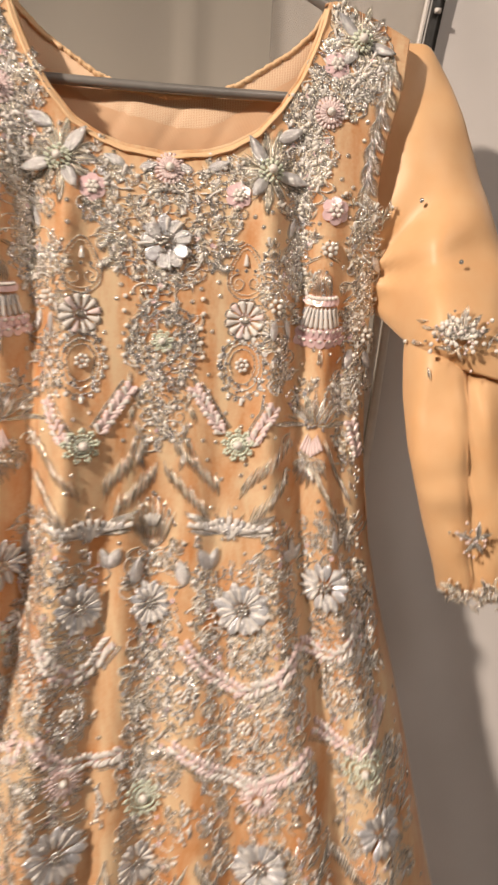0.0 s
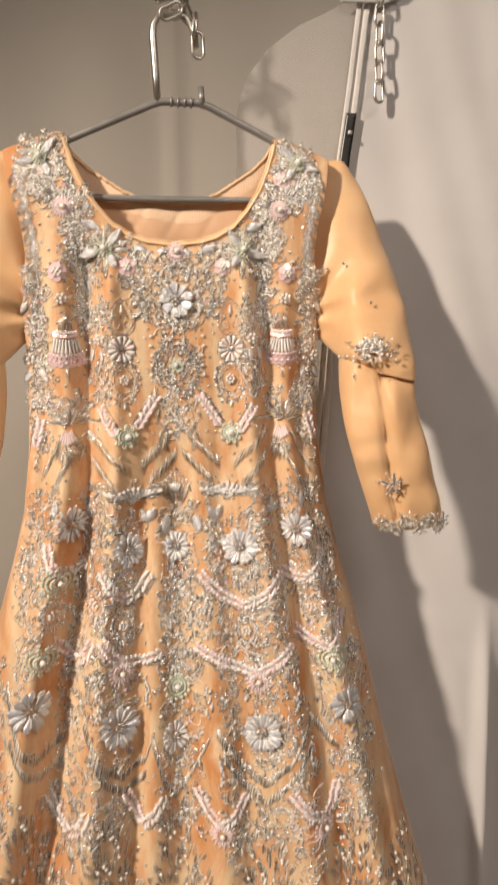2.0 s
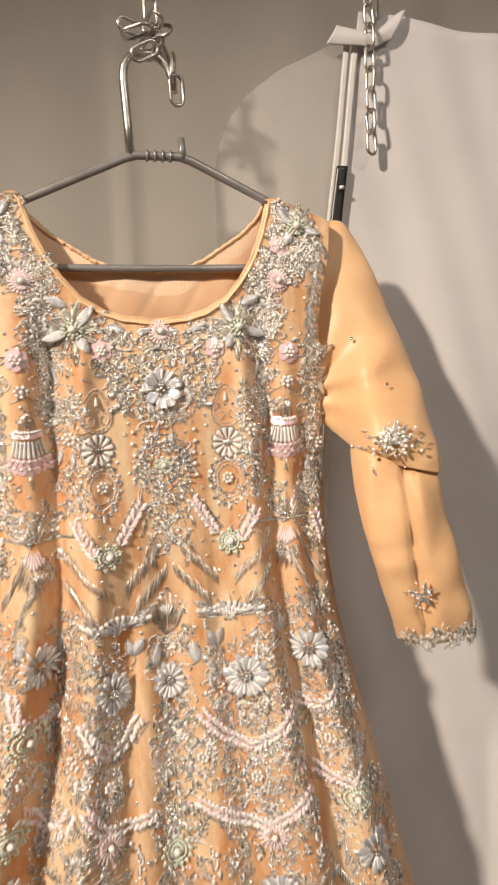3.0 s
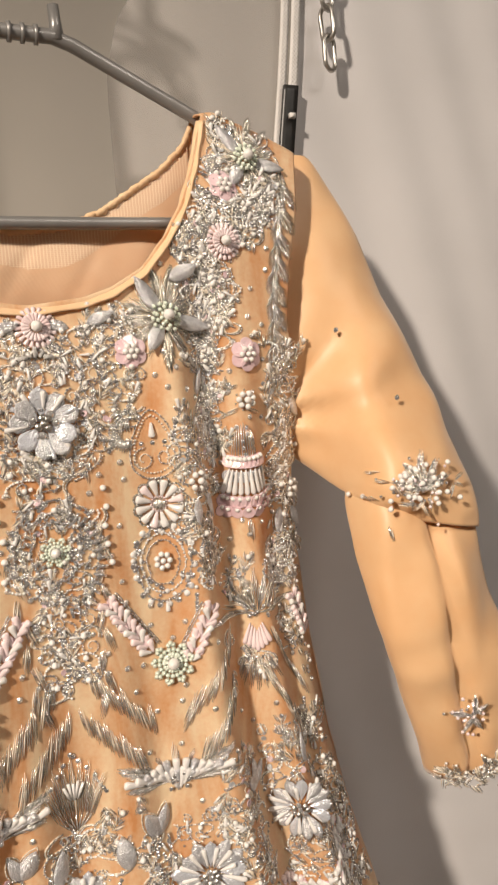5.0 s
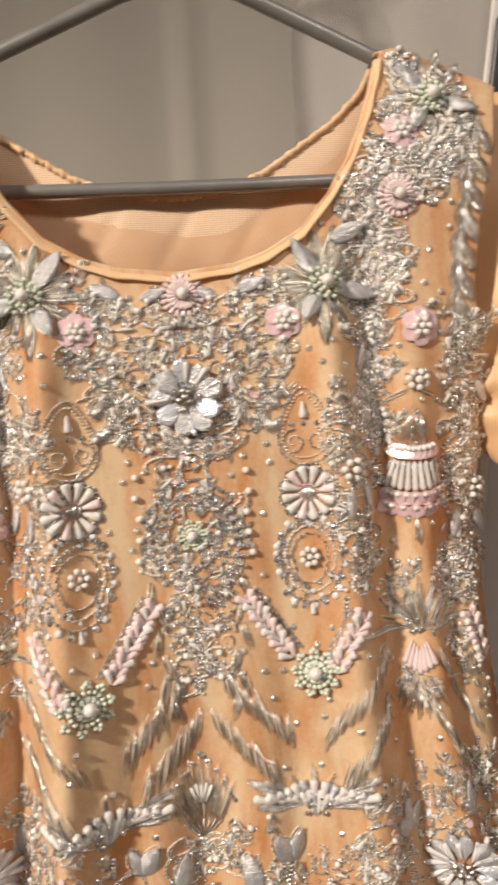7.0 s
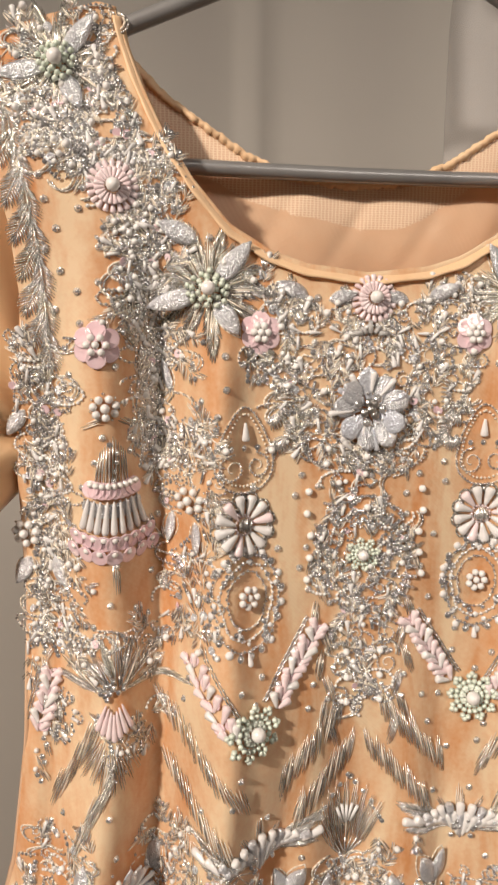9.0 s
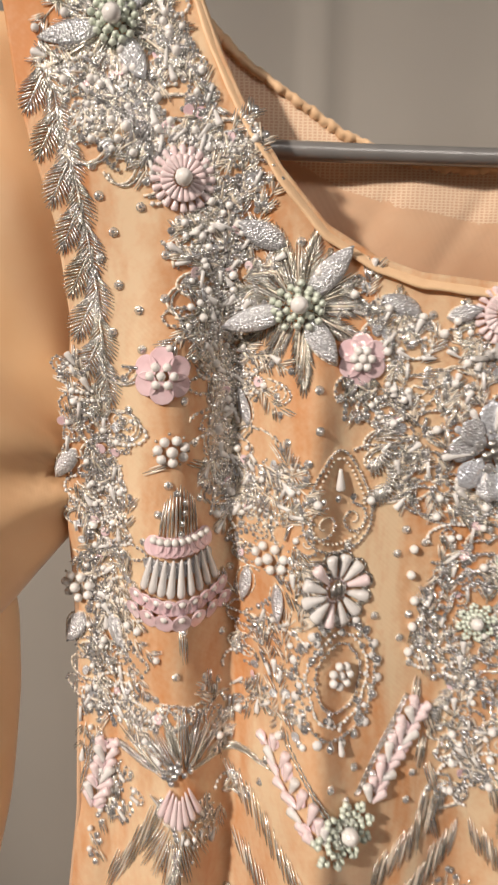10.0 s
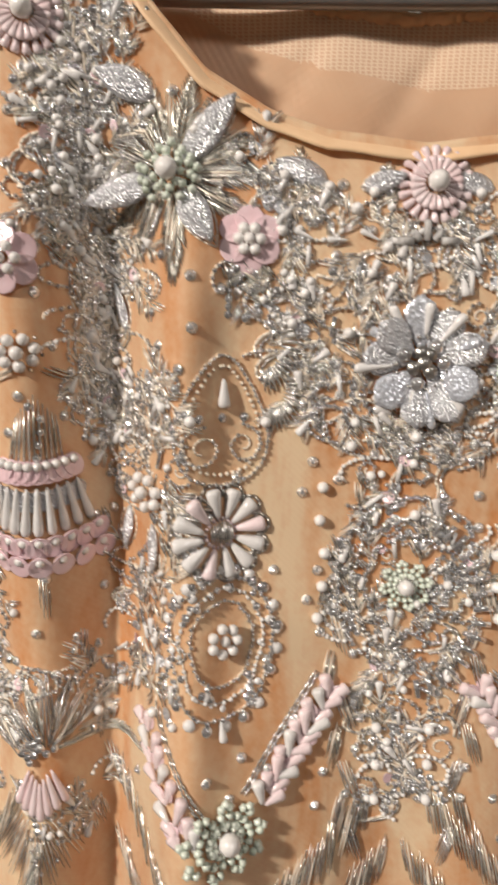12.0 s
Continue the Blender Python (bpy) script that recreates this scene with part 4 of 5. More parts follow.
def mint_flower(b, p, x, z, r=0.0115, n=9):
    """Loops of mint seeds about a pearl."""
    for k in range(n):
        a = 2 * math.pi * k / n + 0.2
        b.piece("bead_loop")
        for j in range(8):
            t = j / 8 * 2 * math.pi
            rr = r * (0.64 + 0.33 * math.cos(t))
            da = 1.6 / n * math.sin(t)
            b.seed(x + rr * math.cos(a + da), z + rr * math.sin(a + da), 0.00165 * min(1.1, max(0.75, r / 0.0115)), pearl_mint, 0.0012 + 0.0005 * math.cos(t))
    b.piece()
    for k in range(8):
        a = 2 * math.pi * k / 8
        b.seed(x + r * 0.30 * math.cos(a), z + r * 0.30 * math.sin(a), 0.0010, silver_wire, 0.0020)
    p.pearl(x, z, 0.0038 * min(1.0, r / 0.0115), lift=0.0020)


def garland(b, p, x, z, dx, dz, side=1, mat=None, width=0.0034):
    """A beaded branch: pairs of pale drop beads beside a twisted cord."""
    mat = mat or bead_pink
    ln = math.hypot(dx, dz)
    ux, uz = dx / ln, dz / ln
    n = max(3, int(ln / 0.0042))
    for k in range(n):
        f = (k + 0.4) / n
        for sd in (-1, 1):
            a = math.atan2(uz, ux) + math.pi - sd * rnd.uniform(0.35, 0.95)
            cx, cz = x + dx * f - uz * sd * width * 0.7, z + dz * f + ux * sd * width * 0.7
            b.piece("drop_bead")
            cx, cz = cx + rnd.uniform(-0.0007, 0.0007), cz + rnd.uniform(-0.0007, 0.0007)
            b.put(TAPER, cx, cz, a, (rnd.uniform(0.0066, 0.0092), 0.0023, 0.0020), mat if (k + sd) % 4 else bead_white, 0.0012 + 0.0006 * (k % 2))
            if k % 2 == 0:
                b.sequin(cx, cz, 0.0029, sequin_pink, 0.3)
    b.piece()
    for off in (side * width * 1.75, side * width * 2.15):
        m = max(4, int(ln / 0.0030))
        for k in range(m):
            f0, f1 = (k - 0.25) / m, (k + 1.0) / m
            b.strand(x + dx * f0 - uz * off, z + dz * f0 + ux * off, x + dx * f1 - uz * (off + side * 0.0008), z + dz * f1 + ux * (off + side * 0.0008), 0.00065, silver_wire)


def feathers(b, p, x, z, dx, dz, lean, n=9, L=0.0195, W=0.0041, mat=None):
    """A slanting row of coil leaves, each one upright beside the next."""
    for k in range(n):
        f = k / max(1, n - 1)
        b.piece("coil_leaf")
        coil_leaf(b, x + dx * f, z + dz * f, lean + rnd.uniform(-0.09, 0.09), L * rnd.uniform(0.9, 1.1), W, mat or dull_wire)


def lotus(b, p, x, z, w=0.033, h=0.016):
    """Spread of long pale drop beads and wire leaves, with a stem above."""
    for k in range(13):
        q = (k - 6) / 6
        a = math.pi / 2 - q * 1.25
        L = 0.011 + 0.004 * math.cos(q * 5)
        for j in range(2):
            off = 0.30 + 0.42 * j
            cx, cz = x + q * w * (0.45 + 0.4 * j) , z - 0.003 + abs(q) * h * 0.35 + (1 - abs(q)) * 0.004 + j * 0.005 * (1 - abs(q) * 0.3)
            b.piece("drop_bead")
            b.put(TAPER, cx, cz, a, (L, 0.0025, 0.0020), bead_white if (k + j) % 3 else glitter, 0.0012 + 0.0007 * j, 0.06)
    for sd in (-1, 1):
        b.piece("leaf")
        wire_leaf(b, x + sd * 0.008, z + 0.003, math.pi / 2 - sd * 1.12, w * 0.85, 0.0085)
        b.piece("leaf")
        wire_leaf(b, x + sd * 0.005, z - 0.001, math.pi / 2 - sd * 1.45, w * 0.75, 0.0065)
        coil_leaf(b, x + sd * 0.003, z + 0.002, math.pi / 2 - sd * 0.55, 0.016, 0.004)
    b.piece()
    for k in range(9):
        b.stone(x + rnd.uniform(-0.007, 0.007), z + rnd.uniform(-0.006, 0.004), 0.0013, crystal, 0.0022)
    coil_leaf(b, x, z + 0.004, math.pi / 2, 0.018, 0.0045, silver_wire)


def silver_bloom(b, p, x, z, r=0.022, n=13):
    """Large flower of grey glitter petals and white tubes with a crystal heart."""
    for k in range(n):
        a = 2 * math.pi * k / n + rnd.uniform(-0.08, 0.08)
        b.piece("petal")
        b.put(PETAL, x + 0.16 * r * math.cos(a), z + 0.16 * r * math.sin(a), a, (r * rnd.uniform(0.74, 0.9), r * 0.36, r * 0.16), glitter if k % 3 else petal_clear, 0.0012, 0.16)
        b.piece()
        a2 = a + math.pi / n
        r0, r1 = r * 0.24, r * rnd.uniform(0.66, 0.95)
        b.piece("tube_bead")
        b.put(TAPER, x + (r0 + r1) / 2 * math.cos(a2), z + (r0 + r1) / 2 * math.sin(a2), a2, (r1 - r0, 0.0017, 0.0015), bead_white, 0.0036, 0.10)
        b.piece()
        b.seed(x + r * 0.98 * math.cos(a2), z + r * 0.98 * math.sin(a2), 0.0010, crystal)
    for k in range(8):
        a, rr = k * 0.9, (r * 0.15 if k else 0)
        b.stone(x + rr * math.cos(a), z + rr * math.sin(a), 0.0018, steel if k % 2 else crystal, 0.0046)


def cypress(b, p, x, z, w=0.016, h=0.036, mat=None):
    """Tall bush of coil leaves."""
    for k in range(9):
        q = (k - 4) / 4
        b.piece("coil_leaf")
        coil_leaf(b, x + q * w * 0.25, z - h * 0.45 + abs(q) * h * 0.05, math.pi / 2 - q * 0.42, h * (0.92 - 0.30 * abs(q)), 0.0042, mat or dull_wire)
    for k in range(7):
        q = (k - 3) / 3
        b.piece("bead")
        b.stone(x + q * w * 0.5, z + h * (0.46 - 0.30 * abs(q)), 0.0014, crystal, 0.0006)
        b.piece("bead_stem")
        b.strand(x + q * 0.0016, z - h * 0.5, x + q * w * 0.42, z - h * 0.30, 0.0006, silver_wire, 0.0004)
    b.piece()
    for k in range(5):
        b.put(BUGLE, x + (k - 2) * 0.0022, z + h * 0.02 * (k % 2), math.pi / 2 - (k - 2) * 0.2, (0.010, 0.0009, 0.0009), bead_white, 0.0018)


def bud(b, p, x, z, s=1.0):
    """Lily-shaped burst of wire leaves over a pink bud."""
    for k in range(11):
        a = math.pi / 2 + (k - 5) * 0.30
        (coil_leaf if k % 2 else wire_leaf)(b, x + 0.003 * math.cos(a), z + 0.003 * math.sin(a), a, (0.026 - 0.006 * math.sin(abs(k - 5))) * s, 0.0048, silver_wire if k % 3 else dull_wire)
    for k in range(12):
        b.stone(x + rnd.uniform(-0.008, 0.008), z + rnd.uniform(-0.004, 0.006), 0.0013, crystal, 0.0016)
    for k in range(7):
        q = (k - 3) / 3
        b.put(TAPER, x - 0.002 + q * 0.0055, z - 0.018 * s - abs(q) * -0.005, -math.pi / 2 + q * 0.35, (0.014, 0.0017, 0.0015), bead_pink, 0.0012)
    for k in range(7):
        q = (k - 3) / 3
        coil_leaf(b, x - 0.004 + q * 0.004, z - 0.030 * s + abs(q) * 0.006, -math.pi / 2 + q * 0.5, 0.022 * s, 0.0042, silver_wire)
    for k in range(10):
        b.seed(x + rnd.uniform(-0.006, 0.004), z - rnd.uniform(0.026, 0.046) * s, 0.0010, crystal, 0.0012)


def wire_band(b, p, pts, width=0.011, mat=None):
    """A wide band of upright satin-stitched coils along a bent line."""
    mat = mat or silver_wire
    for (x0, z0), (x1, z1) in zip(pts, pts[1:]):
        ln = math.hypot(x1 - x0, z1 - z0)
        n = int(ln / 0.0012)
        for k in range(n):
            f = (k + 0.5) / n
            cx, cz = x0 + (x1 - x0) * f, z0 + (z1 - z0) * f
            h = width / 2 * rnd.uniform(0.85, 1.1)
            b.strand(cx - 0.0012, cz - h, cx + 0.0012, cz + h, 0.0006, cord_mat if rnd.random() < 0.35 else mat, rnd.uniform(0, 0.0004))


def neck_z(x):
    return float(along(abs(x), NECK))


def sprig(b, p, x, z, a, s=1.0):
    """A twig: a thin cord with paired coil leaves and a bead at its tip."""
    c, n = (math.cos(a), math.sin(a)), rnd.randint(2, 3)
    L = rnd.uniform(0.009, 0.015) * s
    cord(b, [(x, z), (x + L * 0.5 * c[0], z + L * 0.5 * c[1]), (x + L * c[0], z + L * c[1])], 0.0004)
    mat = silver_wire if rnd.random() < 0.6 else dull_wire
    for k in range(n):
        f = (k + 0.2) / n
        for sd in (-1, 1):
            coil_leaf(b, x + L * f * c[0], z + L * f * c[1], a + sd * rnd.uniform(0.4, 0.75), rnd.uniform(0.0055, 0.0085) * s, 0.0026, mat)
    q = rnd.random()
    if q < 0.16:
        p.pearl(x + L * c[0], z + L * c[1], rnd.uniform(0.0015, 0.0020))
    elif q < 0.75:
        b.stone(x + L * c[0], z + L * c[1], 0.0014, crystal, 0.0004)
    else:
        b.put(TAPER, x + L * c[0], z + L * c[1], a, (0.006, 0.0015, 0.0013), bead_white, 0.001)


def scatter(b, p, x0, x1, z0, z1, n, inside=None, spread=0.8):
    """Closely set twigs, seeds, tubes, sequins, loops and pearls over a patch of the dress, streaming mostly down it."""
    for _ in range(n):
        x, z = rnd.uniform(x0, x1), rnd.uniform(z0, z1)
        if inside and not inside(x, z) or z > neck_z(x) - (0.012 if abs(x) < 0.112 else 0.004) or (z > neck_z(max(0, abs(x) - 0.010)) - 0.002 and abs(x) < 0.122):
            continue
        if any((x - tx) ** 2 + (z - tz) ** 2 < (tr * 0.80) ** 2 for tx, tz, tr in TAKEN):
            continue
        k = rnd.random()
        a = math.pi / 2 + 2.4 * noise.noise((x * 38, z * 38, 3.0)) + rnd.uniform(-0.5, 0.5) * spread + (math.pi if rnd.random() < 0.4 else 0)
        if k < 0.20:
            sprig(b, p, x, z, a)
        elif k < 0.30:
            L = rnd.uniform(0.004, 0.007)
            b.strand(x, z, x + L * math.cos(a), z + L * math.sin(a), 0.0008, bead_white if rnd.random() < 0.5 else crystal, 0.0006, BUGLE)
        elif k < 0.44:
            for j in range(rnd.randint(2, 5)):
                b.stone(x + 0.0024 * j * math.cos(a), z + 0.0024 * j * math.sin(a), rnd.uniform(0.0010, 0.0014), crystal)
        elif k < 0.50:
            p.pearl(x, z, rnd.uniform(0.0012, 0.0017))
        elif k < 0.57:
            b.sequin(x, z, rnd.uniform(0.0017, 0.0023), glitter if rnd.random() < 0.6 else sequin_pink, rnd.uniform(0.1, 0.4))
        elif k < 0.74:
            spiral(b, x, z, rnd.uniform(0.003, 0.005), 1.4, a, 1 if rnd.random() < 0.5 else -1)
        else:
            arc = arc_pts(x, z, rnd.uniform(0.005, 0.011), rnd.uniform(0.003, 0.007), math.degrees(a), math.degrees(a) + rnd.uniform(120, 220), 9)
            cord(b, arc, 0.00055)
            if rnd.random() < 0.6:
                seeds_along(b, arc, 0.0021, crystal if rnd.random() < 0.6 else pearl_white, 0.0010)
            else:
                cord(b, [(px + 0.0016, pz - 0.0006) for px, pz in arc], 0.0006, silver_wire)



# ---- beadwork: where each motif lies ----
motif("crystal_flower", "grey crystal flower with white tube beads", crystal_flower, 0.0, 1.350, 0.022)
motif("looped_flower", "pink looped-bead flower with a pearl", looped_flower, 0.002, 1.4030, 0.012, r=0.0115)
for s in (-1, 1):
    motif("star_flower", "large silver star flower with a mint heart", star_flower, s * 0.0770, 1.4055, 0.029, mirror=s, r=0.0275)
    motif("star_flower", "silver shoulder star flower with a pearl", star_flower, s * 0.143, 1.5035, 0.020, mirror=s, r=0.025)
    motif("sequin_flower", "pink sequin flower with pearls", sequin_flower, s * 0.0535, 1.3865, 0.011)
    motif("looped_flower", "pink looped-bead flower with a pearl", looped_flower, s * 0.1200, 1.4505, 0.013, r=0.0115)
    motif("sequin_flower", "pink sequin flower with pearls", sequin_flower, s * 0.1285, 1.3805, 0.012, r=0.0105)
    motif("pearl_flower", "small flower of white pearls", pearl_flower, s * 0.126, 1.352, 0.008)
    motif("daisy", "pale beaded daisy outlined in dark wire", daisy, s * 0.062, 1.2955, 0.017)
    motif("medallion", "oval crystal medallion with a pearl cluster", medallion, s * 0.0610, 1.2610, 0.024, rx=0.0165, rz=0.0205)
    motif("teardrop", "beaded teardrop with scrolls", teardrop, s * 0.0615, 1.3315, 0.022, w=0.0172, h=0.0205)
    motif("pearl_flower", "flower of white pearls", pearl_flower, s * 0.0855, 1.3065, 0.008, r=0.0068)
    motif("pendant_bell", "pendant of pearls, tubes and pink sequins", bell, s * 0.1235, 1.2975, 0.024, s=1.24)
    motif("mint_flower", "mint bead flower with a pearl", mint_flower, s * 0.060, 1.1985, 0.015, r=0.0128)
    motif("lotus_spray", "spread of pale drop beads and silver leaves", lotus, s * 0.055, 1.1275, 0.03)
    motif("leaf_bud", "burst of silver leaves over a pink bud", bud, s * 0.123, 1.2130, 0.03)
    motif("pearl_flower", "flower of white pearls", pearl_flower, s * 0.1665, 1.2865, 0.009, r=0.0075)
    # the V of pink branches over the mint flower
    motif("pink_garland", "branch of pink drop beads beside a twisted cord", garland, s * 0.024, 1.2430, 0.016, dx=s * 0.024, dz=-0.036, side=s)
    motif("pink_garland", "branch of pink drop beads beside a twisted cord", garland, s * 0.087, 1.2290, 0.014, dx=-s * 0.017, dz=-0.030, side=-s)
    motif("pink_garland", "branch of pink drop beads beside a twisted cord", garland, s * 0.1555, 1.2160, 0.014, dx=s * 0.008, dz=-0.030, side=s)
    # slanting rows of coil leaves below it
    for (x0, z0), (dx, dz), lean in (((0.013, 1.188), (0.032, -0.032), 100), ((0.007, 1.166), (0.030, -0.030), 100),
                                     ((0.097, 1.190), (-0.036, -0.034), 68), ((0.094, 1.160), (-0.024, -0.028), 68),
                                     ((0.136, 1.186), (0.022, -0.040), 112), ((0.130, 1.163), (0.017, -0.036), 112)):
        motif("coil_leaf", "dull silver coil leaf of a slanting row", feathers, s * x0, z0, 0.012, dx=s * dx, dz=dz, lean=radians(lean if s > 0 else 180 - lean))
        taken(s * (x0 + dx * 0.6), z0 + dz * 0.6 + 0.006, 0.011)
    # glitter leaves
    for gx_, gz_, ga, gl, gw in ((0.094, 1.358, 75, 0.017, 0.006), (0.094, 1.298, -80, 0.016, 0.007), (0.084, 1.296, -100, 0.016, 0.007), (0.082, 1.428, 25, 0.020, 0.009),
                                 (0.030, 1.404, 20, 0.017, 0.007), (0.020, 1.402, 165, 0.014, 0.006), (0.1635, 1.350, -50, 0.016, 0.007), (0.165, 1.274, -60, 0.017, 0.009),
                                 (0.153, 1.276, -110, 0.017, 0.008), (0.108, 1.104, 150, 0.017, 0.009), (0.108, 1.104, 100, 0.019, 0.009), (0.108, 1.104, 45, 0.016, 0.008),
                                 (0.144, 1.108, 95, 0.020, 0.010), (0.040, 1.098, 120, 0.020, 0.010), (0.040, 1.098, 70, 0.018, 0.009), (0.020, 1.084, 100, 0.022, 0.011)):
        body = Beads()
        glitter_leaf(body, s * gx_, gz_, radians(ga if s > 0 else 180 - ga), gl, gw)
        body.mesh("glitter_leaf", dress, "silver glitter leaf in a pale cord outline")
        taken(s * gx_, gz_ + gl * 0.4 * math.sin(radians(ga)), 0.008)
    # scrolls and leaves of the yoke
    yoke, yoke_p = Beads(), Beads()
    spiral(yoke, s * 0.031, 1.3755, 0.0085, 1.7, 0.5, s)
    for pts in (arc_pts(s * 0.030, 1.352, 0.013, 0.021, 60, 300 if s > 0 else -180, 22), arc_pts(s * 0.014, 1.330, 0.016, 0.010, 180, 360, 18), arc_pts(s * 0.040, 1.395, 0.014, 0.008, 0, 180, 16)):
        cord(yoke, pts, 0.0005)
        seeds_along(yoke, [(px + 0.0014, pz) for px, pz in pts], 0.0019, crystal, 0.0009)
    for k in range(5):
        yx = 0.010 + 0.0135 * k
        wire_leaf(yoke, s * yx, neck_z(yx) - 0.021, radians(90 - s * (62 if k % 2 else 8)), 0.013, 0.0062, silver_wire if k % 2 else dull_wire)
        yoke_p.pearl(s * (yx + 0.006), neck_z(yx) - 0.016, 0.0017)
    for k in range(4):
        yoke.strand(s * (0.004 + 0.010 * k), 1.3865, s * (0.010 + 0.010 * k), 1.3865 + 0.003 * (k % 2), 0.0010, bead_white, 0.0008, TAPER)
    yo = yoke.mesh("yoke_scroll", dress, "beaded scrolls and leaves below the neckline")
    yoke_p.pearls_to(yo)
    # wire crescents beside the breast flower
    for cx_, cz_, a0, a1, rr in ((0.050, 1.357, 150, 270, 0.013), (0.047, 1.343, 170, 290, 0.011)):
        body = Beads()
        for k in range(15):
            a = radians(a0 + (a1 - a0) * k / 14)
            if s < 0:
                a = math.pi - a
            cxx, czz = s * (cx_ - 0.002) + rr * math.cos(a) * 0.6, cz_ + rr * math.sin(a)
            body.piece("coil")
            body.strand(cxx - 0.0035 * math.cos(a), czz - 0.0035 * math.sin(a), cxx + 0.0035 * math.cos(a), czz + 0.0035 * math.sin(a), 0.0008, silver_wire, 0.0006)
        body.mesh("wire_crescent", dress, "crescent of short silver coils")
    # a rope of leaves round the armhole
    for k in range(16):
        f = k / 15
        body = Beads()
        ax, az = along(f, [(0, 0.1685), (0.3, 0.160), (0.6, 0.1535), (1, 0.150)]), 1.497 - 0.118 * f
        wire_leaf(body, s * float(ax), az, radians(-90 + s * (26 if k % 2 else -8)), 0.018, 0.0115, silver_wire if k % 3 else dull_wire)
        body.mesh("rope_leaf", dress, "silver coil leaf of the armhole rope")
        taken(s * float(ax), az - 0.008, 0.007)
    # sleeve-side seam: small pearls and stones
    seam, seam_p = Beads(), Beads()
    for k in range(60):
        z = 1.345 - 0.19 * k / 60
        x = s * (float(half_width(z)) - 0.006 - 0.006 * rnd.random())
        (seam.stone if k % 3 else seam_p.pearl)(x, z, 0.0014)
        if k % 2:
            coil_leaf(seam, x - s * 0.004, z, radians(90 + 40 * rnd.uniform(-1, 1)), 0.008, 0.003, silver_wire if k % 4 else dull_wire)
    so = seam.mesh("seam_beading", dress, "line of crystals along the side seam")
    seam_p.pearls_to(so)

motif("sequin_flower", "pink sequin flower with pearls on the strap", sequin_flower, 0.1245, 1.4850, 0.011)
# the middle column under the breast flower
motif("mint_flower", "small mint flower with a pearl", mint_flower, -0.001, 1.2775, 0.008, r=0.0085, n=8)
col, col_p = Beads(), Beads()
for f in (1.0, 0.78, 0.58):
    seeds_along(col, arc_pts(0.0, 1.277, 0.024 * f, 0.030 * f, 60, 480, 46), 0.0022, crystal if f != 0.78 else silver_wire, 0.0012, 0.0007)
for k in range(16):
    a = radians(-80 + 150 * k / 15)
    col.strand(0.021 * math.cos(a), 1.270 + 0.026 * math.sin(a), 0.0275 * math.cos(a), 1.270 + 0.032 * math.sin(a), 0.0011, crystal, 0.001, BUGLE)
for s in (-1, 1):
    for k in range(9):
        coil_leaf(col, s * (0.0265 - 0.001 * k), 1.292 - 0.0125 * k, radians(-90 + s * (14 if k % 2 else -18)), 0.016, 0.0048, dull_wire if k % 2 else silver_wire)
    for k in range(3):
        spiral(col, s * 0.013, 1.236 - 0.016 * k, 0.006, 1.5, 0.7 + k, s)
        col_p.pearl(s * 0.009, 1.227 - 0.013 * k, 0.0019)
    for k in range(5):
        col_p.pearl(s * (0.029 + 0.001 * math.sin(k * 2)), 1.310 - 0.011 * k, 0.0020)
scatter(col, col_p, -0.024, 0.024, 1.195, 1.335, 300, lambda x, z: abs(x) < 0.012 + 0.012 * bump1(z, 1.28, 0.03))
col_o = col.mesh("middle_column", dress, "dense column of crystals and silver coils")
col_p.pearls_to(col_o)
taken(0, 1.29, 0.03), taken(0, 1.25, 0.024), taken(0, 1.22, 0.02)
motif("cypress", "tall bush of dull silver coil leaves", cypress, -0.006, 1.136, 0.022, w=0.026, h=0.050)

# close work over yoke, straps and the bands between the columns
def filling(label, x0, x1, z0, z1, n, inside=None):
    b, p = Beads(), Beads()
    scatter(b, p, x0, x1, z0, z1, n, inside)
    o = b.mesh("close_beading", dress, label, "stuff")
    p.mesh("pearl_beading", o, kind="stuff")


filling("close silver and pearl beading of the yoke", -0.098, 0.098, 1.330, 1.418, 760,
        lambda x, z: z < neck_z(x) - 0.005 and (z > 1.372 or abs(x) < 0.052) and math.hypot(x, z - 1.35) > 0.017 and not (0.062 < abs(x) < 0.088 and z < 1.385))
for s in (-1, 1):
    b, p = Beads(), Beads()
    for k in range(5):
        b.piece("tube_bead")
        b.strand(s * 0.002 * (k - 2) * 1.0, 1.3865, s * 0.0045 * (k - 2), 1.3865 + 0.006 * (1 - abs(k - 2) * 0.5), 0.0012, bead_white, 0.001, BUGLE)
    b.mesh("tube_bead", dress, "white tube bead")
    filling("close silver beading of the shoulder strap", s * 0.092 if s > 0 else -0.162, s * 0.162 if s > 0 else -0.092, 1.395, 1.532, 1150,
            lambda x, z: z < neck_z(x) - 0.005 and abs(x) < 0.120 + 0.055 * float(ramp(z, 1.435, 1.475)) and abs(x) > 0.088)
    filling("silver beading beside the pendant", min(s * 0.094, s * 0.112), max(s * 0.094, s * 0.112), 1.32, 1.41, 170)
    filling("beaded twigs round the small pearl flower", min(s * 0.074, s * 0.098), max(s * 0.074, s * 0.098), 1.232, 1.345, 170)
    filling("beading on the flank", min(s * 0.143, s * 0.168), max(s * 0.143, s * 0.168), 1.215, 1.385, 300)
    filling("beading round the leaf bud", min(s * 0.10, s * 0.155), max(s * 0.10, s * 0.155), 1.180, 1.240, 240)

